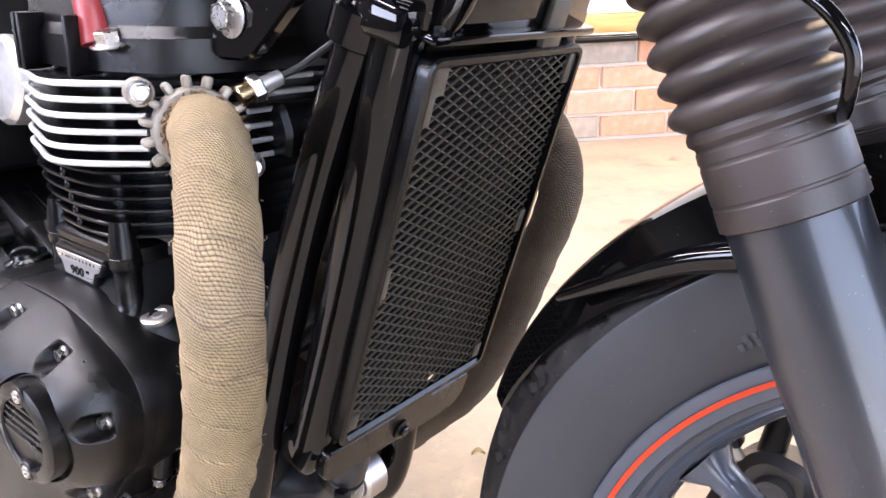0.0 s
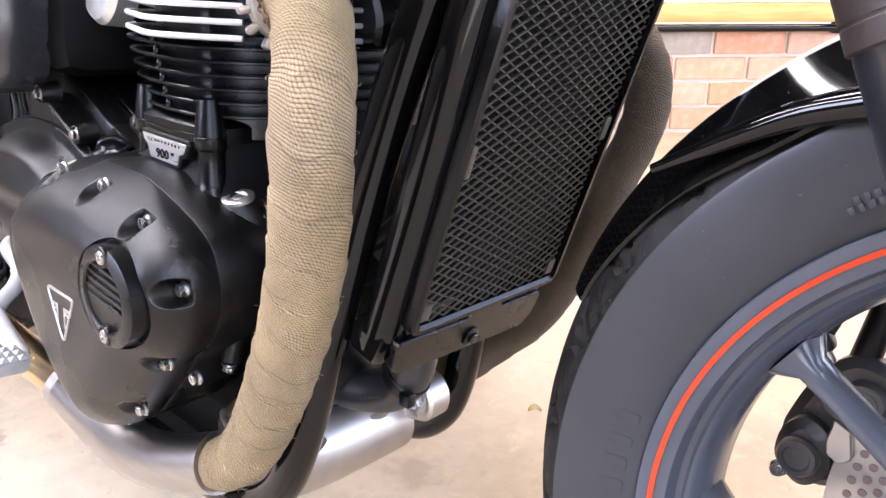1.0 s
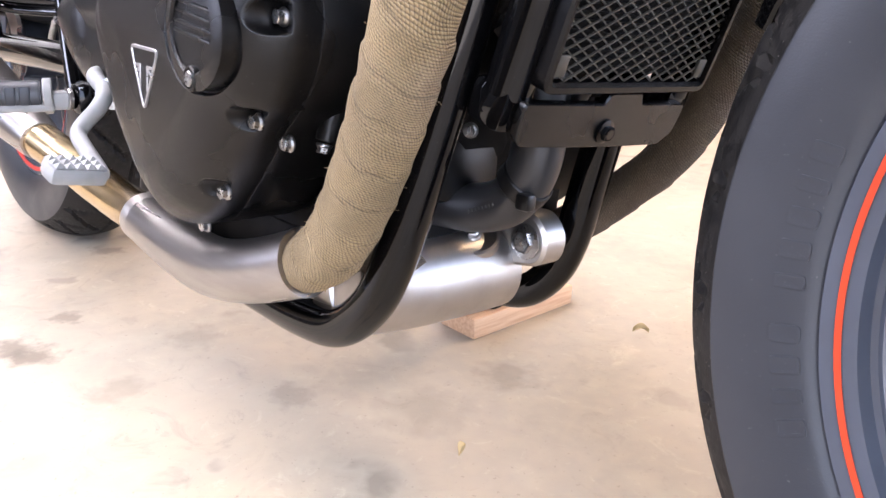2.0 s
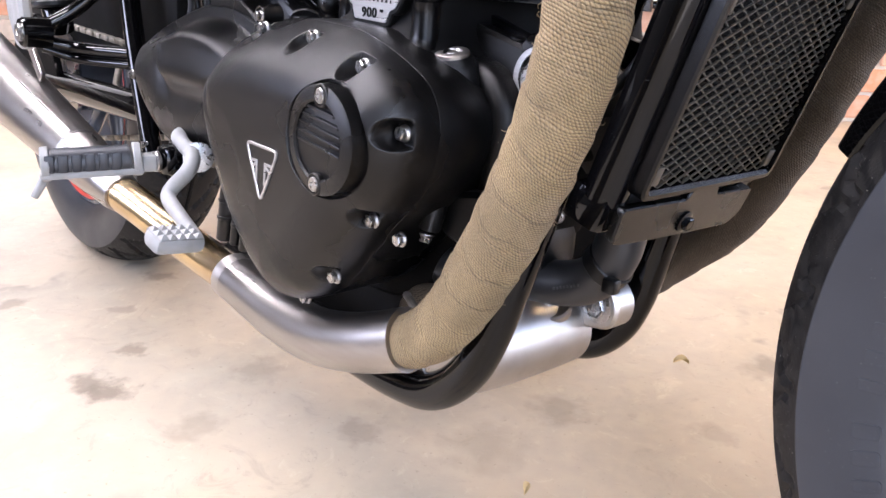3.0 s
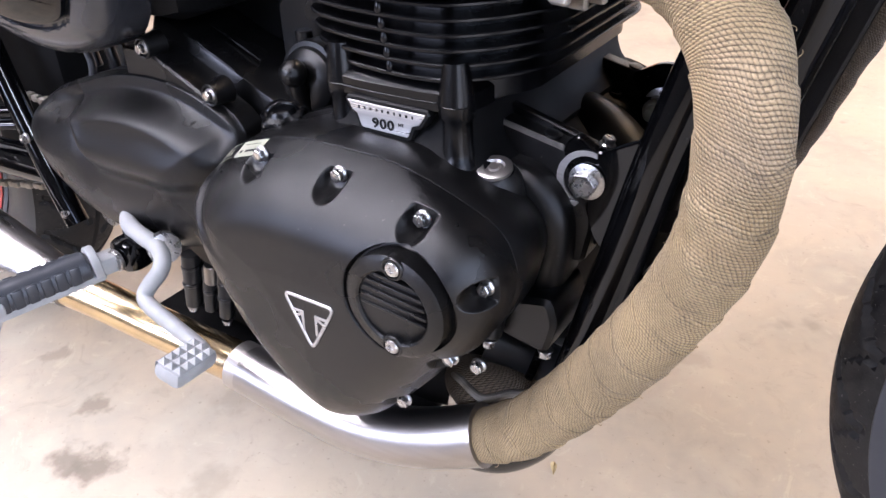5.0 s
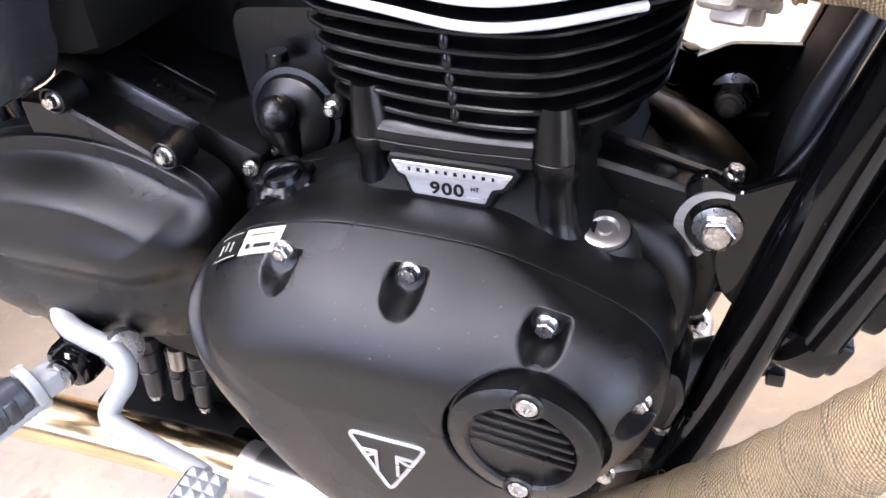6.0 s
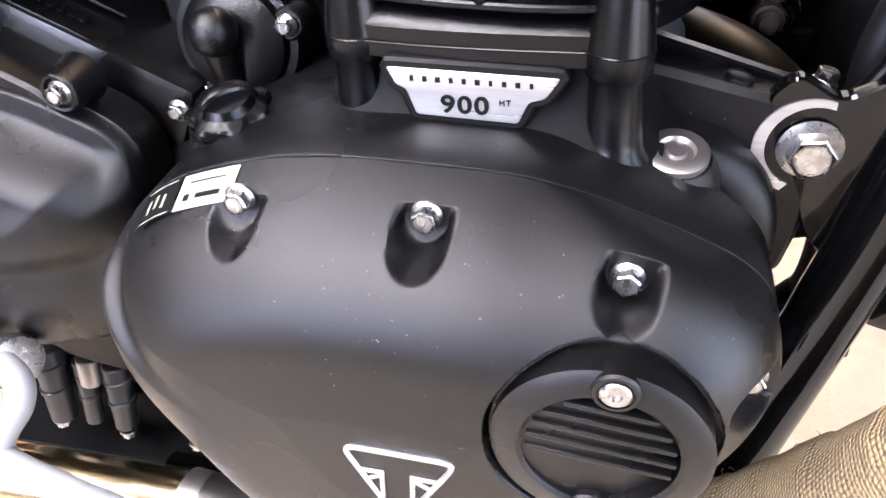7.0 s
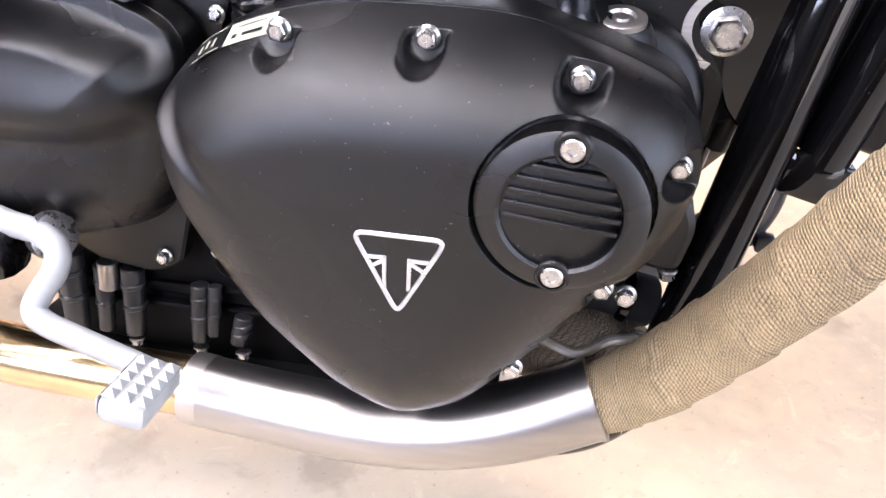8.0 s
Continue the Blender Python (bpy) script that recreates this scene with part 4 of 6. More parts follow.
def cylinders():
    core = inset(fin_plan(0.0, BARREL), 0.02)
    g = layers([(core, 0.505), (core, 0.66)], plan_place)
    ob = part("cylinder_block", g, FINBLACK, bike, "black finned cylinder block and head")
    base = [(-0.083, -0.118), (-0.079, -0.1395), (-0.055, -0.1445), (-0.02, -0.1465), (0.018, -0.1460), (0.037, -0.143), (0.042, -0.120), (0.046, 0.13), (-0.083, 0.13)]
    b = np.array(rounded(base, 0.012, 5))
    part("base_flange", layers([(b, 0.5025), (b, 0.5145), (inset(b, 0.003), 0.518), (inset(b, 0.012), 0.521)], plan_place), SEMI, ob)
    foot = np.array(rounded([(-0.080, -0.112), (-0.076, -0.1365), (0.034, -0.140), (0.040, -0.112), (0.044, 0.12), (-0.080, 0.12)], 0.014, 5))
    part("base_foot", layers([(inset(foot, -0.016), 0.455), (inset(foot, -0.016), 0.4735), (inset(foot, -0.0095), 0.4785), (inset(foot, -0.0045), 0.4835), (inset(foot, -0.0015), 0.489), (foot, 0.495), (foot, 0.5025)], lambda x, y, z: (x, y, z - 0.0105 * float(blend(x, 0.0, 0.045) * (1 - blend(z, 0.474, 0.499))))), DARK, ob)
    # stud columns at the corners of the flank
    part("casting_line", tube(spline([(-0.0815, -0.130, 0.5085), (-0.0775, -0.1397, 0.5085), (-0.055, -0.1447, 0.5085), (-0.02, -0.1467, 0.5085), (0.018, -0.1462, 0.5085)], 6), 0.0005, 6), SEMI, ob)
    for x, y, top in ((0.0295, -0.1395, 0.537), (-0.0715, -0.1325, 0.537)):
        prof = [(0.018, -0.004), (0.0145, 0.004), (0.0118, 0.008), (0.0112, 0.013), (0.0107, 0.019), (0.0105, 0.026), (0.0104, 0.0358), (0.0107, 0.0364), (0.0118, 0.0370), (0.0126, 0.0385), (0.0127, 0.0464), (0.0130, 0.0468), (0.0126, 0.0472), (0.0122, 0.051), (0.0115, 0.057), (0.0106, 0.064), (0.0097, 0.070), (0.0090, top - 0.462)]
        part("stud_column", lathe(prof, (x, y, 0.462), (0, 0, 1), 32), SEMI, ob)
    # barrel fins, black; head fins with bright machined rims
    for k in range(6):
        z = 0.5225 + 0.0102 * k
        line = fin_plan(-0.006 + 0.002 * k, BARREL)
        g = layers([(inset(line, 0.02), z), (inset(line, 0.0008), z), (line, z + 0.0008), (line, z + 0.0022), (inset(line, 0.0008), z + 0.003), (inset(line, 0.02), z + 0.003)], plan_place)
        part("fin", g, FINBLACK, ob)
    bright = [(-0.106, -0.1215), *HALF[1:5], (0.0665, -0.1325)]
    for k in range(6):
        z = 0.583 + 0.0111 * k
        line = fin_plan(0.0005)
        g = layers([(inset(line, 0.022), z - 0.0016), (inset(line, 0.0006), z - 0.0016), (line, z - 0.001), (line, z + 0.001), (inset(line, 0.0006), z + 0.0016), (inset(line, 0.022), z + 0.0016)], plan_place)
        fin = part("fin", g, FINBLACK, ob)
        edge = spline([(x, y - 0.0012, z) for x, y in bright], 8)
        strip = tube(edge, 0.0023, 10, smooth=False)
        part("fin_edge", strip, FINEDGE, fin, "bright machined fin edge")
        front = tube([(0.1005, -0.073, z), (0.1005, -0.008, z)], 0.0021, 10, smooth=False)
        part("fin_edge", front, FINEDGE, fin, "bright machined fin edge")
    # pins between the fins
    for k in range(6):
        part("fin_pin", lathe([(0.0016, 0), (0.0028, 0.002), (0.0028, 0.006), (0.0016, 0.0085)], (-0.020, -0.1440 - 0.0020 * k, 0.5238 + 0.0102 * k), (0, 0, 1), 14), FINBLACK, ob)
    lug = [(0.085, 0.578), (0.088, 0.618), (0.112, 0.622), (0.121, 0.600), (0.117, 0.578)]
    part("front_lug", slab(rounded(lug, 0.008), -0.052, -0.012, 0.004), FINBLACK, ob)
    bolt(ob, along((0.117, -0.028, 0.588), (1, -0.3, 0)))
    return ob


block = cylinders()


def head_cover():
    """The cam cover above the fins, with its upright ribs, bolts and spark lead."""
    plan = np.array(rounded([(-0.115, -0.105), (-0.10, -0.132), (0.02, -0.142), (0.085, -0.118), (0.105, -0.07), (0.105, 0.12), (-0.115, 0.12)], 0.025, 6))
    g = layers([(plan, 0.645), (plan, 0.668), (inset(plan, 0.006), 0.676), (inset(plan, 0.008), 0.70), (inset(plan, 0.02), 0.722), (inset(plan, 0.045), 0.735)], plan_place)
    ob = part("cam_cover", g, SATIN, block, "black rounded cam cover")
    for x, y in ((-0.075, -0.136), (-0.062, -0.139), (0.012, -0.144)):
        part("upright_rib", box((x, y, 0.662), (0.004, 0.026, 0.042), 0.0018, Matrix.Rotation(radians(12), 3, "Z")), SATIN, block)
    for x, y, z in ((-0.080, -0.130, 0.6705), (0.034, -0.134, 0.663)):
        bolt(block, along((x, y, z), (0.05, -0.25, 1)), M10)
    part("spark_lead", tube([(0.020, -0.134, 0.662), (0.010, -0.131, 0.690), (-0.004, -0.126, 0.715), (-0.02, -0.12, 0.75)], lambda s: 0.0125 if s < 0.55 else 0.0105, 24, 8), REDCAP, block, "dull red spark plug lead")
    part("engine_hanger", slab(rounded([(0.095, 0.655), (0.105, 0.71), (0.165, 0.745), (0.21, 0.72), (0.135, 0.655)], 0.012), -0.098, -0.086, 0.002), GLOSS, block)
    bolt(block, out_at(0.121, -0.0985, 0.684, 15), M10)
    return ob


head_cover()


def number_badge():
    """The trapezoid plate on the base of the cylinder: a row of small bars and the figure 900."""
    pts = [(-0.0560, 0.5012), (-0.0525, 0.4942), (-0.0485, 0.4925), (-0.0450, 0.4822), (-0.0055, 0.4806), (-0.0015, 0.4896), (0.0045, 0.4912), (0.0100, 0.4995)]
    line = np.array(rounded(pts, 0.0014, 3))
    y = -0.1472
    part("number_badge", layers([(inset(line, -0.0034), -0.13), (inset(line, -0.0034), y), (inset(line, -0.0022), y - 0.0014), (inset(line, -0.0006), y - 0.0014)], side_place), INK, block, "silver badge plate reading 900 HT")
    part("plate", layers([(line, y - 0.0012), (line, y - 0.0018), (inset(line, 0.0003), y - 0.0021)], side_place), BADGE, block)
    slope = Matrix.Rotation(radians(-0.6), 3, "Y")
    for k in range(10):
        part("badge_bar", box((-0.0460 + 0.00505 * k, y - 0.0022, 0.4972 - 0.0001 * k), (0.0013 + 0.0003 * (k % 3), 0.0006, 0.0021), 0.0001), INK, block)
    for body, size, x, z in (("900", 0.0100, -0.0352, 0.4840), ("HT", 0.0033, -0.0127, 0.4880)):
        text = bpy.data.curves.new("badge_text", "FONT")
        text.body, text.size, text.extrude, text.offset = body, size, 0.0003, 0.00022 if size > 0.005 else 0.0
        text.space_character = 1.12
        text.materials.append(INK)
        ob = new("badge_text", text)
        ob.parent = block
        ob.matrix_local = Matrix.Translation((x, y - 0.0024, z)) @ FACE_OUT @ Matrix.Diagonal((1.16 if size > 0.005 else 1.0, 1, 1, 1))


number_badge()


def starter_and_cap():
    """Behind the cylinder: starter cover, breather elbow, oil filler cap."""
    ob = part("starter_cover", lathe([(0.034, -0.03), (0.034, 0.014), (0.0325, 0.018), (0.0285, 0.0185), (0.027, 0.0225), (0.022, 0.026), (0.012, 0.0285), (0.0005, 0.029)], (-0.158, -0.056, 0.475), (0, -1, 0.12), 44), CASE, bike, "black round starter cover")
    part("elbow", tube([(-0.160, -0.078, 0.452), (-0.159, -0.088, 0.470), (-0.158, -0.093, 0.487)], 0.0080, 20, 6), SATIN, ob)
    part("elbow_ball", ball((-0.158, -0.094, 0.489), 0.0118, 24, 12), SATIN, ob)
    for x, z in ((-0.1285, 0.4855), (-0.180, 0.4515)):
        part("ear", lathe([(0.0085, 0), (0.0085, 0.012), (0.007, 0.014), (0.0004, 0.014)], (x, -0.062, z), (0, -1, 0.1), 20), CASE, ob)
        bolt(ob, along((x, -0.076, z + 0.001), (0, -1, 0.1)), M5)
    part("engine_wall", slab(rounded([(-0.215, 0.43), (-0.215, 0.54), (-0.10, 0.545), (-0.10, 0.43)], 0.02), -0.045, 0.06, 0.004), CASE, ob)

    def lobes(a, r, h):
        return 0.0017 * math.cos(7 * a) if r > 0.0155 and 0.003 < h < 0.0085 else 0

    c, n = Vector((-0.1325, -0.1365, 0.4665)), Vector((0, -0.22, 1)).normalized()
    prof = [(0.0185, -0.003), (0.0192, -0.002), (0.0192, 0.0008), (0.0184, 0.0016), (0.0165, 0.002), (0.0165, 0.0032), (0.0180, 0.0038), (0.0178, 0.0066), (0.0165, 0.008), (0.0125, 0.0092), (0.0105, 0.0125), (0.0005, 0.0138)]
    cap = part("oil_filler_cap", lathe(prof, c, n, 84, wobble=lobes), SEMI, bike, "black plastic oil filler cap with a thumb grip")
    xa = Vector((0.72, 0.68, 0))
    xa = (xa - n * xa.dot(n)).normalized()
    ya = n.cross(xa)
    # the thumb grip: a half-round blade across the cap
    blade = np.array([(0.0140 * math.cos(a) * (1 + 0.06 * math.sin(a)), 0.006 + 0.0125 * math.sin(a) ** 0.8) for a in np.linspace(0, math.pi, 22)])
    g = layers([(inset(blade, 0.0016), -0.0040), (inset(blade, 0.0004), -0.0031), (blade, -0.0018), (blade, 0.0018), (inset(blade, 0.0004), 0.0031), (inset(blade, 0.0016), 0.0040)], lambda p, q, w: tuple(c + xa * p + n * q + ya * w))
    part("grip", g, SEMI, cap)
    part("neck", lathe([(0.0225, -0.025), (0.0205, -0.004), (0.0165, -0.001)], c, n, 32), CASE, cap)
    bolt(ob, along((-0.1835, -0.0985, 0.4495), (0, -1, 0.1)), M5)
    return ob


starter_and_cap()


def throttle_body():
    ob = part("throttle_body", lathe([(0.042, 0), (0.042, 0.02), (0.037, 0.026), (0.012, 0.028), (0.0005, 0.028)], (-0.222, -0.070, 0.615), (-0.1, -1, 0.1), 40), ALLOY, bike, "pale cast throttle body cover")
    part("wiring_tray", box((0.08, 0.05, 0.735), (0.34, 0.14, 0.17), 0.02), DARK, ob)
    part("bore", tube([(-0.10, -0.07, 0.625), (-0.15, -0.07, 0.625), (-0.23, -0.06, 0.63)], 0.031, 28, 6), ALLOY, ob)
    part("clip", lathe([(0.033, 0), (0.034, 0.001), (0.034, 0.009), (0.033, 0.01)], (-0.125, -0.07, 0.625), (1, 0, 0), 32), BOLT, ob)
    part("airbox", box((-0.33, -0.01, 0.64), (0.16, 0.2, 0.14), 0.03), MATT, ob)
    part("intake_duct", box((-0.25, 0.03, 0.545), (0.18, 0.1, 0.15), 0.025), DARK, ob)
    return ob


throttle_body()

# ---- exhausts ----
HEADER = [(0.086, -0.112, 0.608), (0.132, -0.135, 0.6135), (0.180, -0.166, 0.609), (0.213, -0.191, 0.584), (0.2255, -0.203, 0.543), (0.2225, -0.202, 0.493), (0.205, -0.195, 0.443), (0.178, -0.185, 0.391), (0.145, -0.175, 0.338), (0.109, -0.166, 0.288), (0.080, -0.163, 0.259), (0.050, -0.1655, 0.243)]


def wound(pitch, lift, phase):
    """The steps where one turn of the wrap lies over the last."""

    def relief(angle, metres):
        drift = 0.22 * noise.noise(Vector((math.cos(angle), math.sin(angle), metres * 14)))
        f = (metres / pitch + angle / (2 * math.pi) + phase + drift) % 1.0
        step = lift * min(1.0, f / 0.04) * (1 - 0.85 * f)
        return step + 0.0011 * noise.noise(Vector((math.cos(angle) * 2, math.sin(angle) * 2, metres * 48)))

    return relief


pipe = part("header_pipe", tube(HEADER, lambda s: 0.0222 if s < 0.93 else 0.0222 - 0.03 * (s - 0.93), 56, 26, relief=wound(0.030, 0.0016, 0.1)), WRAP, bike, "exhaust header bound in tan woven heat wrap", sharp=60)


def frayed_threads(parent):
    rnd = random.Random(5)
    line = spline(HEADER, 40)
    g = Geo()
    for _ in range(70):
        i = rnd.randrange(40, len(line) - 12)
        c, d = Vector(line[i]), Vector(line[i + 1] - line[i - 1]).normalized()
        s = d.orthogonal().normalized()
        n = (Matrix.Rotation(rnd.uniform(0, 6.283), 3, d) @ s)
        p = c + n * 0.0232
        q = p + n * rnd.uniform(0.001, 0.003) + d * rnd.uniform(-0.004, 0.004) + n.cross(d) * rnd.uniform(-0.003, 0.003)
        tube([p, (p + q) / 2 + n * 0.0012, q], 0.00022, 4, 3, geo=g)
    tagged(part("loose_threads", g, WRAP, parent), "frayed loose tan threads", kind="stuff")


frayed_threads(pipe)


def port_clamp(side=-1):
    """The finned clamp round the exhaust port with its studs."""
    c = Vector((0.108, side * 0.1235, 0.6105))
    d = Vector((0.88, side * 0.46, 0.06)).normalized()
    g = lathe([(0.0228, -0.012), (0.0275, -0.012), (0.0288, -0.009), (0.0288, 0.006), (0.0270, 0.009), (0.0232, 0.009)], c, d, 48, closed=True)
    ob = part("port_clamp", g, CLAMP, bike, "weathered finned exhaust port clamp")
    s = d.cross(Vector((0, 0, 1))).normalized()
    u = s.cross(d)
    for k in range(15):
        a = 2 * math.pi * (k + 0.5) / 15
        r = s * math.cos(a) + u * math.sin(a)
        rot = Matrix((r, d.cross(r), d)).transposed()
        part("clamp_fin", box(c + r * 0.0312 - d * 0.002, (0.0105, 0.0056, 0.017), 0.0024, rot), CLAMP, ob)
    for a in (radians(38), radians(218)):
        r = s * math.cos(a) + u * math.sin(a)
        p = c + r * 0.043
        part("ear", lathe([(0.0095, -0.012), (0.0095, 0.005), (0.0085, 0.007), (0.0005, 0.007)], p, d, 24), CLAMP, ob)
        bolt(ob, along(p + d * 0.007, d), hex_bolt_mesh(0.0105, 0.009, 0.008))
    return ob


port_clamp()


def frayed_end():
    """The torn end of the wrap, a ragged collar of loose fibres beside the clamp."""
    rng = random.Random(31)
    c, d = Vector((0.1195, -0.1285, 0.6120)), Vector((0.88, -0.46, 0.06)).normalized()
    s = d.cross(Vector((0, 0, 1))).normalized()
    u = s.cross(d)
    g = Geo()
    for k in range(130):
        a = rng.uniform(0, 2 * math.pi)
        r = s * math.cos(a) + u * math.sin(a)
        w = s * -math.sin(a) + u * math.cos(a)
        p = c + d * rng.uniform(-0.004, 0.010) + r * rng.uniform(0.0222, 0.0236)
        q = p + d * rng.uniform(-0.004, 0.004) + w * rng.uniform(-0.007, 0.007) + r * rng.uniform(-0.001, 0.0015)
        tube([p, (p + q) / 2 + r * rng.uniform(0.0004, 0.0026), q], rng.uniform(0.0005, 0.0011), 5, 3, geo=g)
    part("frayed_end", g, FRAY, pipe, "frayed brown end of the heat wrap")


frayed_end()


def oxygen_sensor():
    p, q = Vector((0.128, -0.103, 0.632)), Vector((0.139, -0.074, 0.644))
    ob = part("oxygen_sensor", rod(p, p + (q - p) * 0.5, 0.0075, 0.0068), GOLD, bike, "small steel exhaust sensor with a black lead")
    part("nut", lathe([(0.0095, 0), (0.0098, 0.001), (0.0098, 0.007), (0.009, 0.008)], p + (q - p) * 0.3, q - p, 6), BOLT, ob)
    part("sleeve", rod(p + (q - p) * 0.5, q, 0.0062, 0.0055), ALLOY, ob)
    part("lead", tube([q, q + Vector((0.010, 0.016, 0.010)), (0.172, -0.03, 0.682), (0.186, -0.012, 0.715), (0.19, -0.01, 0.76)], 0.0026, 12, 8), HOSE, ob)
    return ob


oxygen_sensor()

LEFT_HEADER = [(0.09, 0.10, 0.612), (0.15, 0.125, 0.622), (0.205, 0.140, 0.607), (0.235, 0.146, 0.572), (0.239, 0.147, 0.528), (0.220, 0.145, 0.472), (0.189, 0.141, 0.390), (0.156, 0.137, 0.326), (0.113, 0.130, 0.280), (0.078, 0.108, 0.245), (0.045, 0.06, 0.222)]
part("header_pipe", tube(LEFT_HEADER, 0.0185, 40, 20, relief=wound(0.036, 0.0013, 0.4)), DARKWRAP, bike, "far exhaust header bound in brown heat wrap", sharp=60)
port_clamp(1)


def lower_pipe():
    """Bright sleeve along the sump, then the tinted pipe and the silencer."""
    sleeve = [(0.060, -0.1645, 0.2485), (0.02, -0.172, 0.2325), (-0.02, -0.176, 0.2205), (-0.06, -0.177, 0.2138), (-0.11, -0.175, 0.2125), (-0.16, -0.173, 0.2155), (-0.2, -0.172, 0.2195)]
    ob = part("heat_sleeve", tube(sleeve, lambda s: 0.0252 - 0.0015 * s, 48, 12), STEEL, bike, "brushed steel sleeve round the exhaust")
    part("sleeve_lip", tube([(0.0606, -0.1644, 0.2488), (0.0575, -0.165, 0.2476)], 0.0257, 40, 2), STEEL, ob)
    part("band", tube([(-0.190, -0.172, 0.2185), (-0.203, -0.172, 0.2200)], 0.0241, 40, 2), DULLSTEEL, ob)
    rear = [(-0.18, -0.172, 0.2205), (-0.239, -0.172, 0.2215), (-0.30, -0.178, 0.2305), (-0.341, -0.185, 0.241), (-0.376, -0.192, 0.2505), (-0.42, -0.2005, 0.2610)]
    part("tail_pipe", tube(rear, 0.0205, 40, 10), GOLD, ob, "heat tinted golden steel pipe")
    return ob


lower_pipe()


def silencer():
    a, d = Vector((-0.4075, -0.2000, 0.2585)), Vector((-0.977, -0.045, 0.208)).normalized()
    prof = [(0.0215, 0), (0.0235, 0.012), (0.0325, 0.112), (0.0328, 0.1135), (0.0316, 0.1145), (0.0316, 0.1165), (0.0330, 0.1175), (0.0420, 0.28), (0.0510, 0.52), (0.0525, 0.60), (0.046, 0.68), (0.04, 0.70)]
    ob = part("silencer", lathe(prof, a, d, 56), STEEL, bike, "brushed steel tapered silencer")
    side = d.cross(Vector((0, 1, 0))).normalized() * 0.94 + Vector((0, -0.34, 0))
    side = side if side.z > 0 else Vector((-side.x, side.y, -side.z))
    part("seam", tube([a + d * 0.122 + side * 0.0334, a + d * 0.28 + side * 0.0421], 0.0013, 10, 6), STEEL, ob)
    lug = [(-0.662, 0.353), (-0.650, 0.366), (-0.690, 0.405), (-0.704, 0.395)]
    part("hanger", slab(rounded(lug, 0.005), -0.206, -0.200, 0.001), STEEL, ob)
    return ob


silencer()


def collector():
    """The steel box under the engine that joins both headers."""
    g = tube([(0.036, -0.12, 0.214), (0.042, -0.06, 0.211), (0.045, 0.0, 0.2115), (0.046, 0.040, 0.213)], lambda s: 0.0405 + 0.001 * s, 48, 12)
    ob = part("collector_box", g, DULLSTEEL, bike, "dull brushed steel exhaust collector box")
    part("dimple", lathe([(0.026, -0.006), (0.0245, 0.0012), (0.022, 0.002), (0.018, 0.0002), (0.0004, -0.0006)], (0.060, 0.0, 0.2475), (0.5, -0.35, 1), 36), DULLSTEEL, ob)
    bolt(ob, along((0.064, -0.002, 0.2485), (0.5, -0.5, 0.8)), hex_bolt_mesh(0.011, 0.008, 0.0075))
    lug = [(0.066, 0.268), (0.104, 0.272), (0.120, 0.252), (0.114, 0.228), (0.066, 0.218)]
    part("lug", slab(rounded(lug, 0.014), 0.029, 0.058, 0.003), DULLSTEEL, ob)
    bolt(ob, out_at(0.097, 0.0285, 0.2465), hex_bolt_mesh(0.018, 0.006, 0.0155))
    part("link_pipe", tube([(0.05, -0.10, 0.212), (0.0, -0.06, 0.200), (-0.12, -0.02, 0.196), (-0.3, 0.02, 0.21)], 0.03, 32, 8), STEEL, ob)
    part("wrap_stub", tube([(0.006, -0.088, 0.232), (0.020, -0.108, 0.245), (0.040, -0.118, 0.252), (0.060, -0.100, 0.246), (0.078, -0.09, 0.226)], 0.0245, 36, 10, relief=wound(0.02, 0.001, 0)), DARKWRAP, ob, "short stub bound in brown heat wrap")
    part("wrap_tie", tube([(0.004, -0.118, 0.254), (0.022, -0.134, 0.266), (0.046, -0.141, 0.262), (0.064, -0.127, 0.264), (0.082, -0.112, 0.258)], 0.0035, 10, 6), CLAMP, ob, "steel wrap tie")
    return ob


collector()

# ---- frame, radiator, front end ----
DOWN_R = [(0.262, -0.086, 0.745), (0.228, -0.088, 0.672), (0.190, -0.091, 0.585), (0.160, -0.098, 0.490), (0.137, -0.106, 0.395), (0.115, -0.113, 0.305), (0.099, -0.118, 0.247), (0.081, -0.121, 0.213), (0.050, -0.123, 0.187), (0.010, -0.124, 0.178), (-0.06, -0.124, 0.176), (-0.25, -0.124, 0.178)]
DOWN_L = [(x, 0.068 + (-0.086 - y) * 0.62, z - 0.010 * max(0.0, min(1.0, (0.3 - z) / 0.1))) for x, y, z in DOWN_R]


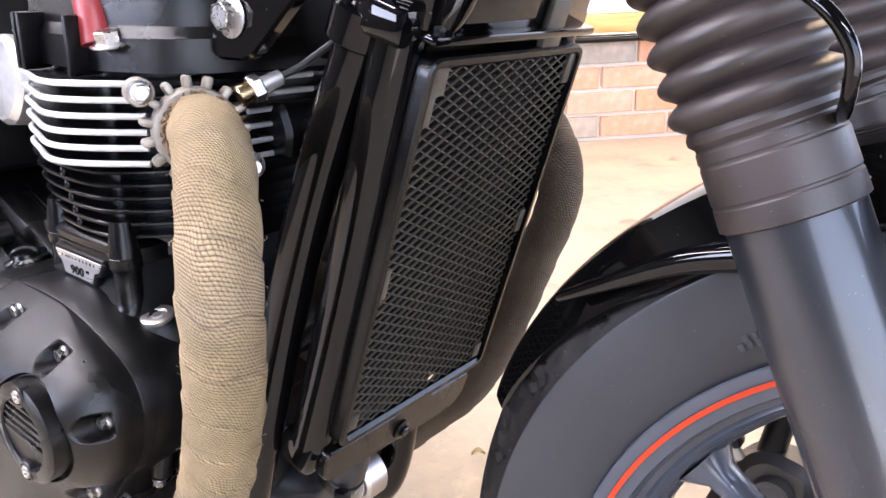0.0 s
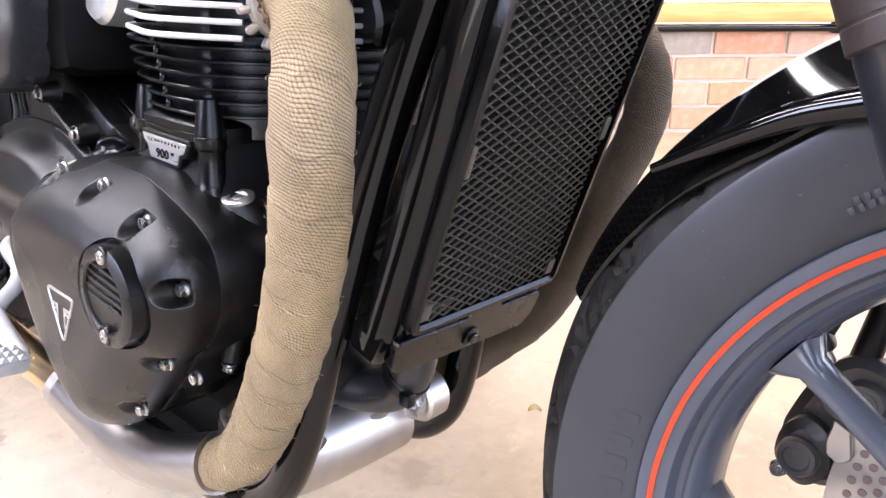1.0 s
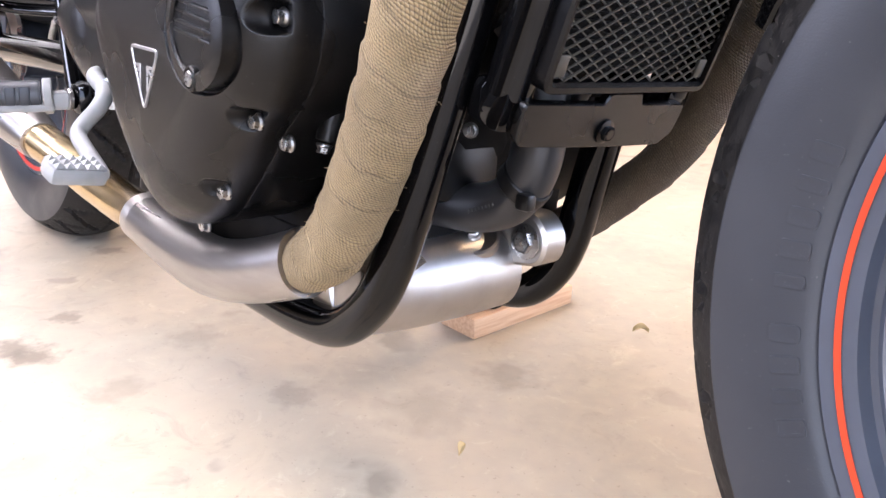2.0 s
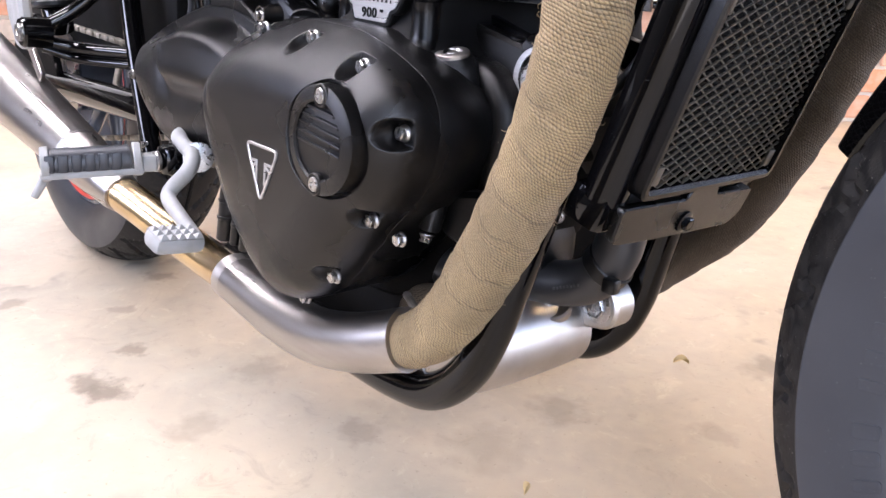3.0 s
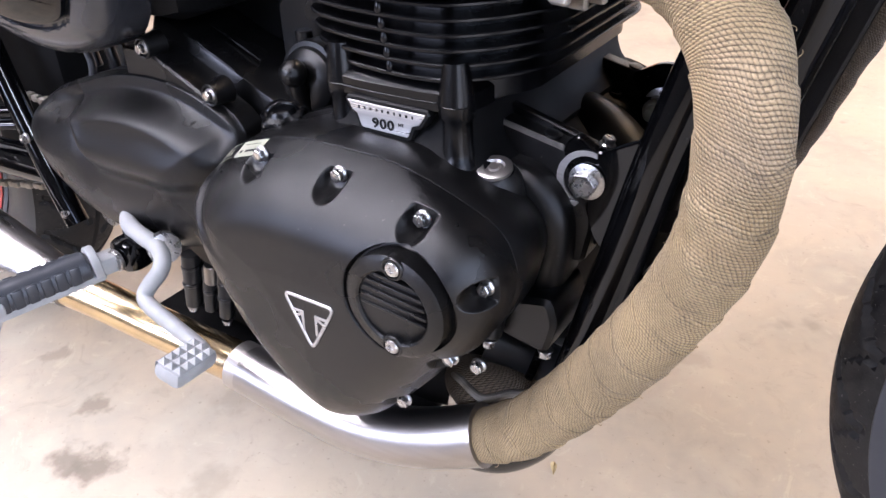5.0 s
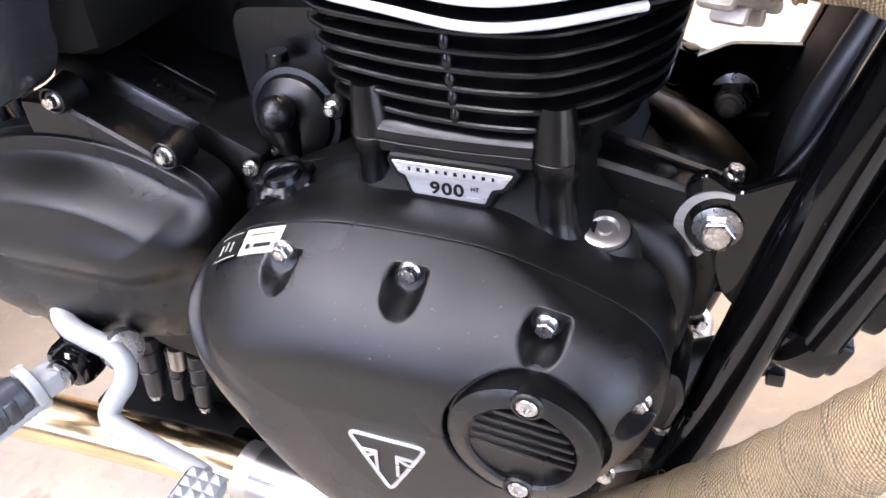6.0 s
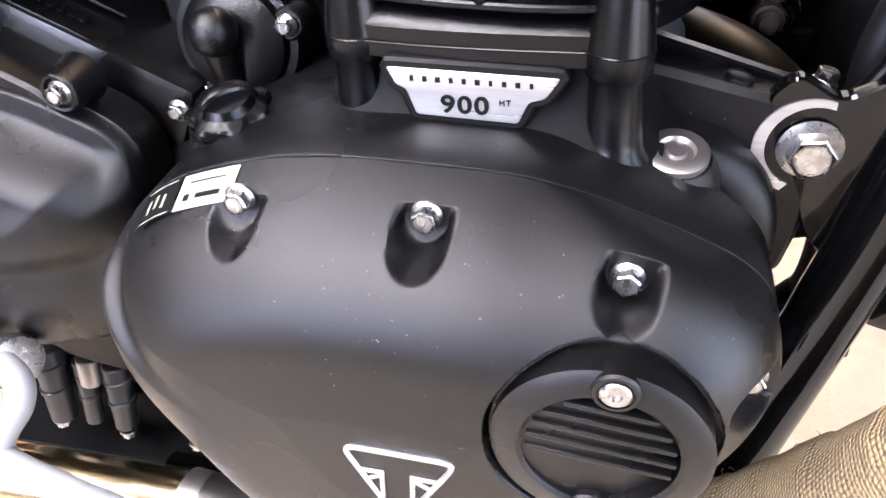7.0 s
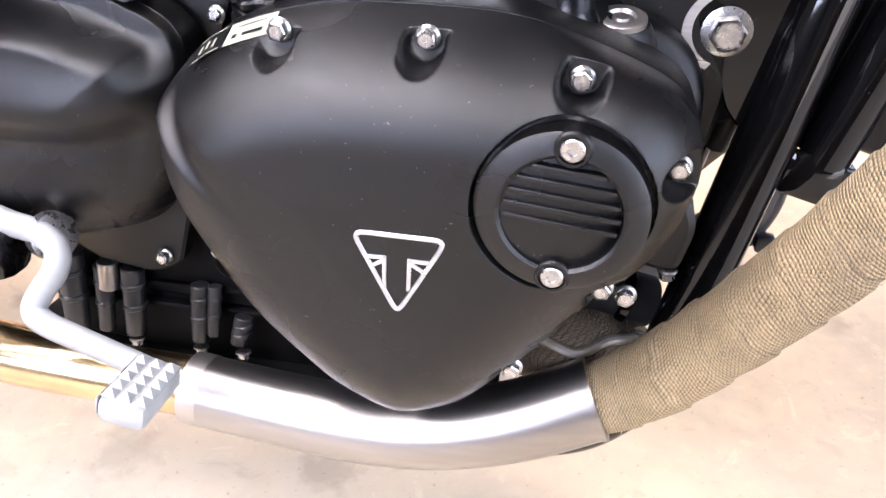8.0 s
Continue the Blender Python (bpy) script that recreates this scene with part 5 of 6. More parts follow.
def frame_cradle():
    ob = part("frame_tube", tube(DOWN_R, 0.0165, 28, 12), GLOSS, bike, "gloss black frame downtube")
    part("frame_tube", tube(DOWN_L, 0.0165, 28, 12), GLOSS, bike, "gloss black frame downtube")
    # engine mount plates welded to the tubes
    gusset = [(0.088, 0.474), (0.099, 0.485), (0.116, 0.474), (0.150, 0.492), (0.162, 0.498), (0.138, 0.392), (0.124, 0.398), (0.114, 0.410), (0.106, 0.434), (0.096, 0.446)]
    plate = part("mount_plate", slab(rounded(gusset, 0.006), -0.1005, -0.0925, 0.0012), GLOSS, ob, "gloss black engine mount plate")
    sweep = np.linspace(radians(72), radians(250), 24)
    crescent = [(0.1080 + 0.0222 * math.cos(a), 0.4525 + 0.0222 * math.sin(a)) for a in sweep] + [(0.1092 + 0.0182 * math.cos(a), 0.4525 + 0.0188 * math.sin(a)) for a in reversed(sweep)]
    part("scraped_rim", layers([(crescent, -0.1004), (crescent, -0.1016)], side_place), BADGE, ob, "bright scraped metal rim")
    bolt(ob, out_at(0.1085, -0.1012, 0.4525, 8), hex_bolt_mesh(0.0168, 0.0105, 0.0132))
    left = [(0.075, 0.475), (0.10, 0.488), (0.15, 0.49), (0.13, 0.41), (0.105, 0.43)]
    part("mount_plate", slab(rounded(left, 0.006), 0.062, 0.069, 0.001), GLOSS, ob)
    bolt(ob, out_at(0.106, 0.061, 0.452, 8), hex_bolt_mesh(0.021, 0.016, 0.0165))
    for y in (-0.091, 0.078):
        part("tube_joint", lathe([(0.019, -0.012), (0.021, -0.010), (0.021, 0.010), (0.019, 0.012)], (0.232, y, 0.682), (0.4, 0, 0.9), 28), GLOSS, ob)
    return ob


frame_cradle()

# The radiator's own axes: ACROSS to the left, UP along its face, FACING ahead.
RAD_LOW, RAD_TOP = Vector((0.196, 0.0, 0.385)), Vector((0.280, 0.0, 0.666))
UP = (RAD_TOP - RAD_LOW).normalized()
ACROSS = Vector((0, 1, 0))
FACING = ACROSS.cross(UP)
RAD_ROT = Matrix((ACROSS, UP, FACING)).transposed()
RAD_H = (RAD_TOP - RAD_LOW).length


def rad(a, u, f):
    """A place on the radiator: across, up from the lower edge, ahead of the guard."""
    return RAD_LOW + ACROSS * a + UP * u + FACING * f


def rad_place(a, u, f):
    return tuple(rad(a, u, f))


def radiator():
    half = 0.092
    ob = part("radiator_core", box(rad(0, RAD_H / 2, -0.026), (2 * half - 0.012, RAD_H - 0.01, 0.026), 0.002, RAD_ROT), DARK, bike, "black radiator behind a mesh guard")
    strip = box((0, 0, 0), (2 * half - 0.016, 0.0016, 0.004), 0).mesh("cooling_fin", DARK, smooth=False)
    for k in range(46):
        part("cooling_fin", strip, None, ob, at=Matrix.Translation(rad(0, 0.01 + k * (RAD_H - 0.02) / 45, -0.0125)) @ RAD_ROT.to_4x4())
    # side tanks: stout rounded columns, the near one with a second slim rail
    for a, r in ((-0.0905, 0.0160), (0.0905, 0.0160)):
        part("side_tank", tube([rad(a, -0.012, -0.0225), rad(a, RAD_H * 0.5, -0.0225), rad(a, RAD_H + 0.006, -0.0225)], r, 24, 8), GLOSS, ob)
        part("tank_cap", box(rad(a, RAD_H + 0.012, -0.028), (0.036, 0.024, 0.04), 0.006, RAD_ROT), GLOSS, ob)
        part("tank_cap", box(rad(a, -0.020, -0.026), (0.030, 0.030, 0.034), 0.007, RAD_ROT), GLOSS, ob)
    # guard: rounded border and expanded mesh
    line = np.array(rounded([(-half, -0.002), (half, -0.002), (half, RAD_H), (-half, RAD_H)], 0.012, 5))
    inner = inset(line, 0.0075)
    g = layers([(line, -0.006), (line, 0.003), (inset(line, 0.0015), 0.0048), (inset(line, 0.005), 0.0048), (inner, 0.002), (inner, -0.004)], rad_place, cap_start=False, cap_end=False)
    part("guard_border", g, SEMI, ob)
    g = Geo()
    w, h, slope, pitch = half - 0.006, RAD_H - 0.014, math.tan(radians(27)), 0.0080
    for sign in (-1, 1):
        b = -2 * w * slope
        while b < h:
            lo, hi = max(-w, -w + (0 - b) / slope), min(w, -w + (h - b) / slope)
            if hi - lo > 0.004:
                p = [(x, 0.006 + b + (x + w) * slope) for x in (lo, hi)]
                if sign < 0:
                    p = [(-x, u) for x, u in p]
                (x0, u0), (x1, u1) = p
                ang = math.atan2(u1 - u0, x1 - x0)
                rot = RAD_ROT @ Matrix.Rotation(ang, 3, "Z")
                box(rad((x0 + x1) / 2, (u0 + u1) / 2, 0.0004 * sign), (math.hypot(x1 - x0, u1 - u0), 0.0008, 0.0016), 0, rot, g)
            b += pitch
    part("guard_mesh", g, MESHMETAL, ob, "dark expanded metal mesh")
    for a, u, sa, su in ((-half + 0.014, RAD_H * 0.95, 0.016, 0.02), (-half + 0.010, RAD_H * 0.885, 0.010, 0.02), (half - 0.011, RAD_H * 0.94, 0.010, 0.024), (-half + 0.010, RAD_H * 0.47, 0.008, 0.024), (half - 0.010, RAD_H * 0.50, 0.008, 0.02), (-half + 0.012, 0.016, 0.012, 0.014), (half - 0.013, 0.016, 0.010, 0.014)):
        part("guard_tab", box(rad(a, u, 0.001), (sa, su, 0.003), 0.001, RAD_ROT), MESHMETAL, ob)
    # bottom bracket with its bolt
    low = [(-0.094, -0.034), (-0.088, -0.040), (-0.05, -0.0425), (0.012, -0.0455), (0.070, -0.047), (0.084, -0.037), (0.086, -0.0135), (0.028, -0.0125), (0.026, -0.004), (-0.012, -0.004), (-0.015, -0.012), (-0.096, -0.0095)]
    part("lower_bracket", layers([(np.array(rounded(low, 0.004)), -0.008), (np.array(rounded(low, 0.004)), -0.0025), (inset(np.array(rounded(low, 0.004)), 0.001), -0.0012)], rad_place), CASE, ob)
    part("bracket_hook", box(rad(0.006, -0.004, -0.008), (0.030, 0.014, 0.005), 0.002, RAD_ROT), GLOSS, ob)
    part("bracket_bolt", hex_bolt_mesh(0.010, 0.006, 0.0088, metal=GLOSS), None, ob, at=along(rad(-0.0055, -0.032, -0.001), FACING))
    # panel above the radiator
    top = part("upper_panel", box(rad(0.0, RAD_H + 0.056, -0.020), (0.188, 0.100, 0.036), 0.006, RAD_ROT), GLOSS, ob)
    part("panel_lip", box(rad(0.0, RAD_H + 0.010, -0.004), (0.19, 0.006, 0.02), 0.002, RAD_ROT), GLOSS, ob)
    part("guard_hook", box(rad(0.042, RAD_H + 0.018, 0.0), (0.024, 0.05, 0.006), 0.002, RAD_ROT), MESHMETAL, ob)
    bolt(ob, along(rad(0.045, RAD_H + 0.056, 0.0), FACING), hex_bolt_mesh(0.012, 0.008, 0.010))
    part("neck_bracket", tube([rad(-0.075, RAD_H + 0.01, -0.01), rad(-0.07, RAD_H + 0.035, -0.004), rad(-0.055, RAD_H + 0.08, -0.006)], 0.011, 16, 6), GLOSS, ob)
    return ob


radiator()


def wiring_loom():
    """Dark leads, a clip and a tagged connector, added to close the gap between engine and radiator."""
    ob = part("wiring_loom", tube([(0.205, 0.0, 0.66), (0.178, -0.012, 0.56), (0.150, -0.018, 0.48), (0.140, -0.012, 0.41), (0.125, 0.0, 0.35)], 0.0095, 16, 8), HOSE, bike, "bundle of black leads behind the radiator")
    part("lead", tube([(0.215, 0.02, 0.65), (0.182, 0.012, 0.55), (0.162, 0.02, 0.46), (0.150, 0.03, 0.40), (0.12, 0.03, 0.35)], 0.006, 12, 8), HOSE, ob)
    part("lead", tube([(0.20, -0.03, 0.64), (0.172, -0.036, 0.54), (0.150, -0.040, 0.47), (0.118, -0.05, 0.43)], 0.0048, 12, 8), MATT, ob)
    part("connector", box((0.155, 0.012, 0.468), (0.022, 0.034, 0.026), 0.004, Matrix.Rotation(radians(18), 3, "Y")), MATT, ob, "black lead connector")
    part("tag", box((0.1475, -0.006, 0.462), (0.010, 0.0016, 0.013), 0.0004, Matrix.Rotation(radians(25), 3, "Y")), LABEL, ob, "small pale cable tag")
    # dark board added to block the bright view through the gap
    part("dark_blocker", box((0.158, 0.03, 0.50), (0.018, 0.10, 0.24), 0.006, Matrix.Rotation(radians(18), 3, "Y")), DARK, ob)
    return ob


wiring_loom()


def coolant_hose():
    path = [(0.018, -0.070, 0.290), (0.060, -0.050, 0.2835), (0.100, -0.038, 0.284), (0.130, -0.034, 0.296), (0.148, -0.034, 0.320), (0.153, -0.034, 0.352), (0.150, -0.034, 0.40)]
    ob = part("coolant_hose", tube(path, 0.0192, 32, 10), HOSE, bike, "black rubber coolant hose with a clip")
    part("hose_clip", lathe([(0.0198, -0.006), (0.0208, -0.005), (0.0208, 0.005), (0.0198, 0.006)], (0.1435, -0.034, 0.312), (0.022, 0.0, 0.027), 32), MATT, ob)
    part("clip_ears", box((0.160, -0.050, 0.303), (0.012, 0.010, 0.012), 0.002), CASE, ob)
    for k in range(8):
        s = k / 7
        part("print_bar", box((0.110 + 0.022 * s, -0.0555 + 0.0018 * s, 0.2855 + 0.0095 * s), (0.0016, 0.0006, 0.0024), 0, Matrix.Rotation(radians(-28), 3, "Y")), CALIPER, ob)
    part("pump_housing", box((0.058, -0.03, 0.365), (0.076, 0.07, 0.10), 0.016), DARK, ob)
    part("pump_body", box((0.05, -0.04, 0.315), (0.09, 0.07, 0.06), 0.014), CASE, ob)
    for x, y, z in ((0.092, -0.07, 0.318), (0.105, -0.055, 0.345)):
        bolt(ob, along((x, y, z), (0.5, -0.8, 0)))
    return ob


coolant_hose()

WHEEL = Vector((0.612, -0.013, 0.320))


def ring_profile(points, mirror=True):
    return points + [(r, -h) for r, h in reversed(points)] if mirror else points


def tyre(centre, radius, half, bead, parent, name="tyre"):
    """A tyre with tread cut into its crown."""
    prof = []
    for i in range(15):
        s = i / 14
        a = radians(90 - 97 * s)
        prof.append((bead + (radius - bead) * (0.30 + 0.70 * max(0.0, math.sin(max(a, 0)) ** 0.55)) if s < 0.93 else bead + (radius - bead) * 0.28, -half * math.cos(a) ** 0.75 if a > 0 else -half))
    crown = [(radius - 0.036 * abs(h / half) ** 2.3, h) for h in np.linspace(-half * 0.965, half * 0.965, 41)]
    rise = radius - bead
    hoop = [(0.0, 0.0), (0.02, 0.79), (0.08, 0.855), (0.18, 0.92), (0.30, 0.968), (0.43, 0.995), (0.53, 1.0), (0.62, 0.99)]
    wall = [(bead - 0.004, -half * 0.70)] + [(bead + rise * u, -half * w) for u, w in spline(hoop[1:] + [((crown[0][0] - bead) / rise, -crown[0][1] / half)], 6)][:-1]
    sides = 420

    def cut(a, r, h):
        u = h / half
        if abs(u) > 0.93:
            return 0
        f = (a * 30 / (2 * math.pi) + abs(u) * 1.15 + (0.5 if u > 0 else 0)) % 1.0
        deep = 0.0055 if 0.12 < abs(u) < 0.86 and f < 0.16 else 0
        g2 = (a * 30 / (2 * math.pi) - abs(u) * 0.8 + 0.55) % 1.0
        if 0.45 < abs(u) < 0.9 and g2 < 0.09:
            deep = 0.004
        if abs(u) < 0.035:
            deep = 0.005
        return -deep

    t = part(name, lathe(crown, centre, (0, 1, 0), sides, wobble=cut, caps=False), TREAD, parent, "black road tyre tread", sharp=30)
    t.data.materials.append(RUBBER)
    for s in (-1, 1):
        part("sidewall", lathe([(r, h * s * -1) if s > 0 else (r, h) for r, h in wall + [crown[0]]], centre, (0, 1, 0), 200, caps=False), RUBBER, parent, "smooth grey-black tyre sidewall", sharp=65)
    return t


def sidewall_bars(centre, radius, y, start, count, step, size, parent):
    """Raised lettering on the tyre, as plain bars."""
    for k in range(count):
        g = Geo()
        a = radians(start + step * k)
        rot = Matrix.Rotation(-(a - math.pi / 2), 3, "Y")
        c = Vector(centre) + Vector((math.cos(a) * radius, y, math.sin(a) * radius))
        w, h = size
        box(c, (w * (0.75 + 0.25 * (k % 3) / 2), 0.0003, h), 0.0001, rot, g)
        part("raised_mark", g, RUBBER, parent)


def sidewall_marks(centre, radius, y, angles, size, parent):
    """Large raised block shapes with a sunken middle round the tyre's flank."""
    w, h = size
    outer = np.array(rounded([(-w / 2, -h / 2), (w / 2, -h / 2), (w / 2, h / 2), (-w / 2, h / 2)], 0.003, 4))
    lines = [(outer, 0.004), (inset(outer, 0.0002), 0.0), (inset(outer, 0.0008), -0.00012), (inset(outer, 0.0016), -0.00012), (inset(outer, 0.0024), 0.0)]
    for k, degree in enumerate(angles):
        a = radians(degree)
        out, round_it = Vector((math.cos(a), 0, math.sin(a))), Vector((-math.sin(a), 0, math.cos(a)))
        c = Vector(centre) + out * radius + Vector((0, y, 0))
        lean = -0.31
        g = layers(lines, lambda p, q, d: tuple(c + round_it * p * (1 - 0.2 * (k % 3 == 1)) + out * q + Vector((0, d + lean * q, 0))), cap_start=False)
        part("raised_mark", g, RUBBER, parent)


def front_wheel():
    c = WHEEL
    half = 0.043
    prof = [(0.2065, 0.010), (0.2085, 0.0165), (0.2130, 0.0265), (0.2165, 0.0300), (0.2190, 0.0285), (0.2225, 0.0295), (0.2255, 0.0385), (0.2385, 0.0425), (0.2425, 0.0435), (0.2435, 0.0420), (0.2405, 0.036), (0.226, 0.030), (0.222, 0.012)]
    loop_1 = ring_profile(prof)
    ob = part("front_wheel", lathe(loop_1, c, (0, 1, 0), 160, closed=True), RIM, bike, "dark grey cast front wheel with an orange pinstripe", sharp=28)
    part("pinstripe", lathe([(0.2322, -0.04125), (0.2322, -0.04175), (0.2354, -0.0427), (0.2354, -0.0422)], c, (0, 1, 0), 160, closed=True), ORANGE, ob, "orange rim pinstripe")
    tyre(c, 0.332, 0.053, 0.2425, ob)
    sidewall_marks(c, 0.2585, -0.0490, (168, 171.8, 175.6, 179.4, 183.2, 189.5, 193.3, 197.1, 200.9), (0.0105, 0.0155), ob)
    sidewall_bars(c, 0.258, -0.0500, 118, 8, 1.1, (0.0035, 0.004), ob)
    sidewall_bars(c, 0.262, -0.0505, 117, 8, 1.1, (0.0035, 0.004), ob)
    for k in range(10):
        a = radians(147.0 + 36 * k)
        d = Vector((math.cos(a), 0, math.sin(a)))
        t = Vector((-math.sin(a), 0, math.cos(a)))
        g = Geo()
        n = 18
        verts, faces = [], []
        for i in range(13):
            s = i / 12
            r = 0.045 + s * 0.164
            flare = 0.014 * max(0, (s - 0.88) / 0.12) ** 2.2
            wide, deep = 0.0085 - 0.0012 * s + flare, 0.0115 + 0.001 * s + flare * 0.5
            y = -0.012 * (1 - s) - 0.004
            for j in range(n):
                b = 2 * math.pi * j / n
                cb, sb = math.cos(b), math.sin(b)
                verts.append(c + d * r + t * (wide * math.copysign(abs(cb) ** 0.75, cb)) + Vector((0, y + deep * math.copysign(abs(sb) ** 0.75, sb), 0)))
        for i in range(12):
            for j in range(n):
                faces.append((i * n + j, i * n + (j + 1) % n, (i + 1) * n + (j + 1) % n, (i + 1) * n + j))
        part("spoke", g.add(verts, faces), RIM, ob, sharp=45)
    part("hub", lathe([(0.03, -0.05), (0.044, -0.045), (0.052, -0.03), (0.052, 0.03), (0.044, 0.045), (0.03, 0.05)], c, (0, 1, 0), 48), RIM, ob)
    # brake disc on the far flank, drilled
    g = Geo()
    holes = 84
    disc = lathe([(0.092, 0.050), (0.155, 0.050), (0.155, 0.055), (0.092, 0.055)], c, (0, 1, 0), 96, closed=True)
    dm = part("brake_disc", disc, DISC, ob, "drilled steel brake disc")
    g = Geo()
    for row, r in enumerate((0.102, 0.110, 0.118, 0.126, 0.134, 0.142)):
        for k in range(holes):
            a = 2 * math.pi * (k + 0.5 * (row % 2)) / holes
            lathe([(0.0028, 0.0494), (0.0028, 0.0499), (0.0004, 0.0499)], c + Vector((math.cos(a) * r, 0, math.sin(a) * r)), (0, 1, 0), 10, g)
    tagged(part("disc_drilling", g, HOLE, dm), "small drilled disc holes", kind="stuff")
    part("disc_carrier", lathe([(0.05, 0.044), (0.094, 0.047), (0.094, 0.051), (0.05, 0.05)], c, (0, 1, 0), 64, closed=True), RIM, dm)
    return ob


front_wheel()


def brake_caliper():
    """Cast body in two lobes, bridge, piston caps, pad plate, hose union."""
    body = [(0.424, 0.330), (0.420, 0.352), (0.432, 0.388), (0.452, 0.410), (0.486, 0.408), (0.494, 0.372), (0.476, 0.330), (0.446, 0.314)]
    ob = part("brake_caliper", slab(rounded(body, 0.012, 5), 0.040, 0.080, 0.007), CALIPER, bike, "dark cast two-piston brake caliper")
    part("upper_lobe", slab(rounded([(0.440, 0.380), (0.446, 0.412), (0.462, 0.424), (0.492, 0.418), (0.496, 0.385), (0.470, 0.366)], 0.010), 0.026, 0.046, 0.006), CALIPER, ob)
    part("lower_lobe", slab(rounded([(0.422, 0.334), (0.424, 0.358), (0.438, 0.372), (0.456, 0.362), (0.458, 0.332), (0.442, 0.318)], 0.010), 0.026, 0.046, 0.006), CALIPER, ob)
    for x, z in ((0.440, 0.345), (0.470, 0.396)):
        part("piston_cap", lathe([(0.0135, 0.03), (0.0135, 0.022), (0.012, 0.0195), (0.009, 0.0195), (0.008, 0.021), (0.0004, 0.021)], (x, 0, z), (0, 1, 0), 28), CALIPER, ob)
    part("pad_plate", slab(rounded([(0.452, 0.352), (0.456, 0.386), (0.462, 0.388), (0.470, 0.352), (0.462, 0.346)], 0.003), 0.030, 0.042, 0.001), DULLSTEEL, ob)
    bolt(ob, out_at(0.430, 0.025, 0.332), M6)
    part("bleed_nipple", rod((0.446, 0.03, 0.412), (0.436, 0.025, 0.430), 0.0042), DULLSTEEL, ob)
    part("hose_union", box((0.437, 0.03, 0.424), (0.018, 0.014, 0.013), 0.003, Matrix.Rotation(radians(-24), 3, "Y")), MATT, ob)
    part("brake_line", tube([(0.440, 0.032, 0.428), (0.446, 0.034, 0.448), (0.450, 0.036, 0.470), (0.462, 0.045, 0.53)], 0.0038, 12, 6), HOSE, ob)
    part("line_clamp", rod((0.462, 0.04, 0.415), (0.470, 0.04, 0.470), 0.009, 0.008), MATT, ob)
    return ob


brake_caliper()

RAKE = Vector((-math.sin(radians(25.1)), 0, math.cos(radians(25.1))))


def fork_leg(y, label):
    """Lower leg, collar and ribbed rubber gaiter."""
    base = Vector((WHEEL.x + 0.012, y, WHEEL.z))
    prof = [(0.020, -0.05), (0.027, -0.045), (0.0275, 0.0), (0.0265, 0.05), (0.0270, 0.12), (0.0278, 0.20), (0.0284, 0.26), (0.0284, 0.340), (0.028, 0.345)]
    ob = part("fork_leg", lathe(prof, base, RAKE, 56), FORK, bike, label)
    collar = [(0.0290, 0.3255), (0.0306, 0.3265), (0.0304, 0.336), (0.0299, 0.3367), (0.0299, 0.3377), (0.0304, 0.3384), (0.0302, 0.354), (0.0297, 0.355), (0.0297, 0.356), (0.0302, 0.3568), (0.0299, 0.361), (0.0294, 0.362), (0.0294, 0.363), (0.0304, 0.364), (0.0318, 0.3655), (0.0318, 0.368)]
    rings = []
    h = 0.3705
    for k in range(12):
        rings += [(0.0303, h), (0.0308, h + 0.0007), (0.0328, h + 0.0020), (0.0350, h + 0.0037), (0.0363, h + 0.0057), (0.0366, h + 0.0071), (0.0361, h + 0.0087), (0.0346, h + 0.0106), (0.0326, h + 0.0122), (0.0308, h + 0.0132)]
        h += 0.0138
    part("collar", lathe(collar + [(0.0306, 0.3706)], base, RAKE, 72), GAITER, ob, "faded brown rubber collar", sharp=18)
    part("gaiter", lathe(rings, base, RAKE, 64), GAITER, ob, "faded ribbed rubber fork gaiter", sharp=70)
    for k, ang in enumerate((196, 206, 213, 216)):
        p = base + RAKE * (0.3310 + 0.0006 * k)
        s = RAKE.cross(Vector((0, 1, 0))).normalized()
        o = RAKE.cross(s)
        r = s * math.cos(radians(ang)) + o * math.sin(radians(ang))
        part("paint_chip", ball(p + r * 0.0305, 0.0008 + 0.0002 * k, 6, 4, 0.8), LABEL, ob)
    return ob


leg = fork_leg(-0.107, "black fork leg with a faded rubber gaiter")
fork_leg(0.088, "far black fork leg with a rubber gaiter")
part("brake_hose", tube([(0.478, -0.140, 0.706), (0.489, -0.146, 0.701), (0.499, -0.148, 0.693), (0.5055, -0.147, 0.682), (0.5055, -0.143, 0.670), (0.502, -0.128, 0.660), (0.495, -0.10, 0.655)], 0.0028, 14, 8), GLOSS, leg, "glossy black brake hose")


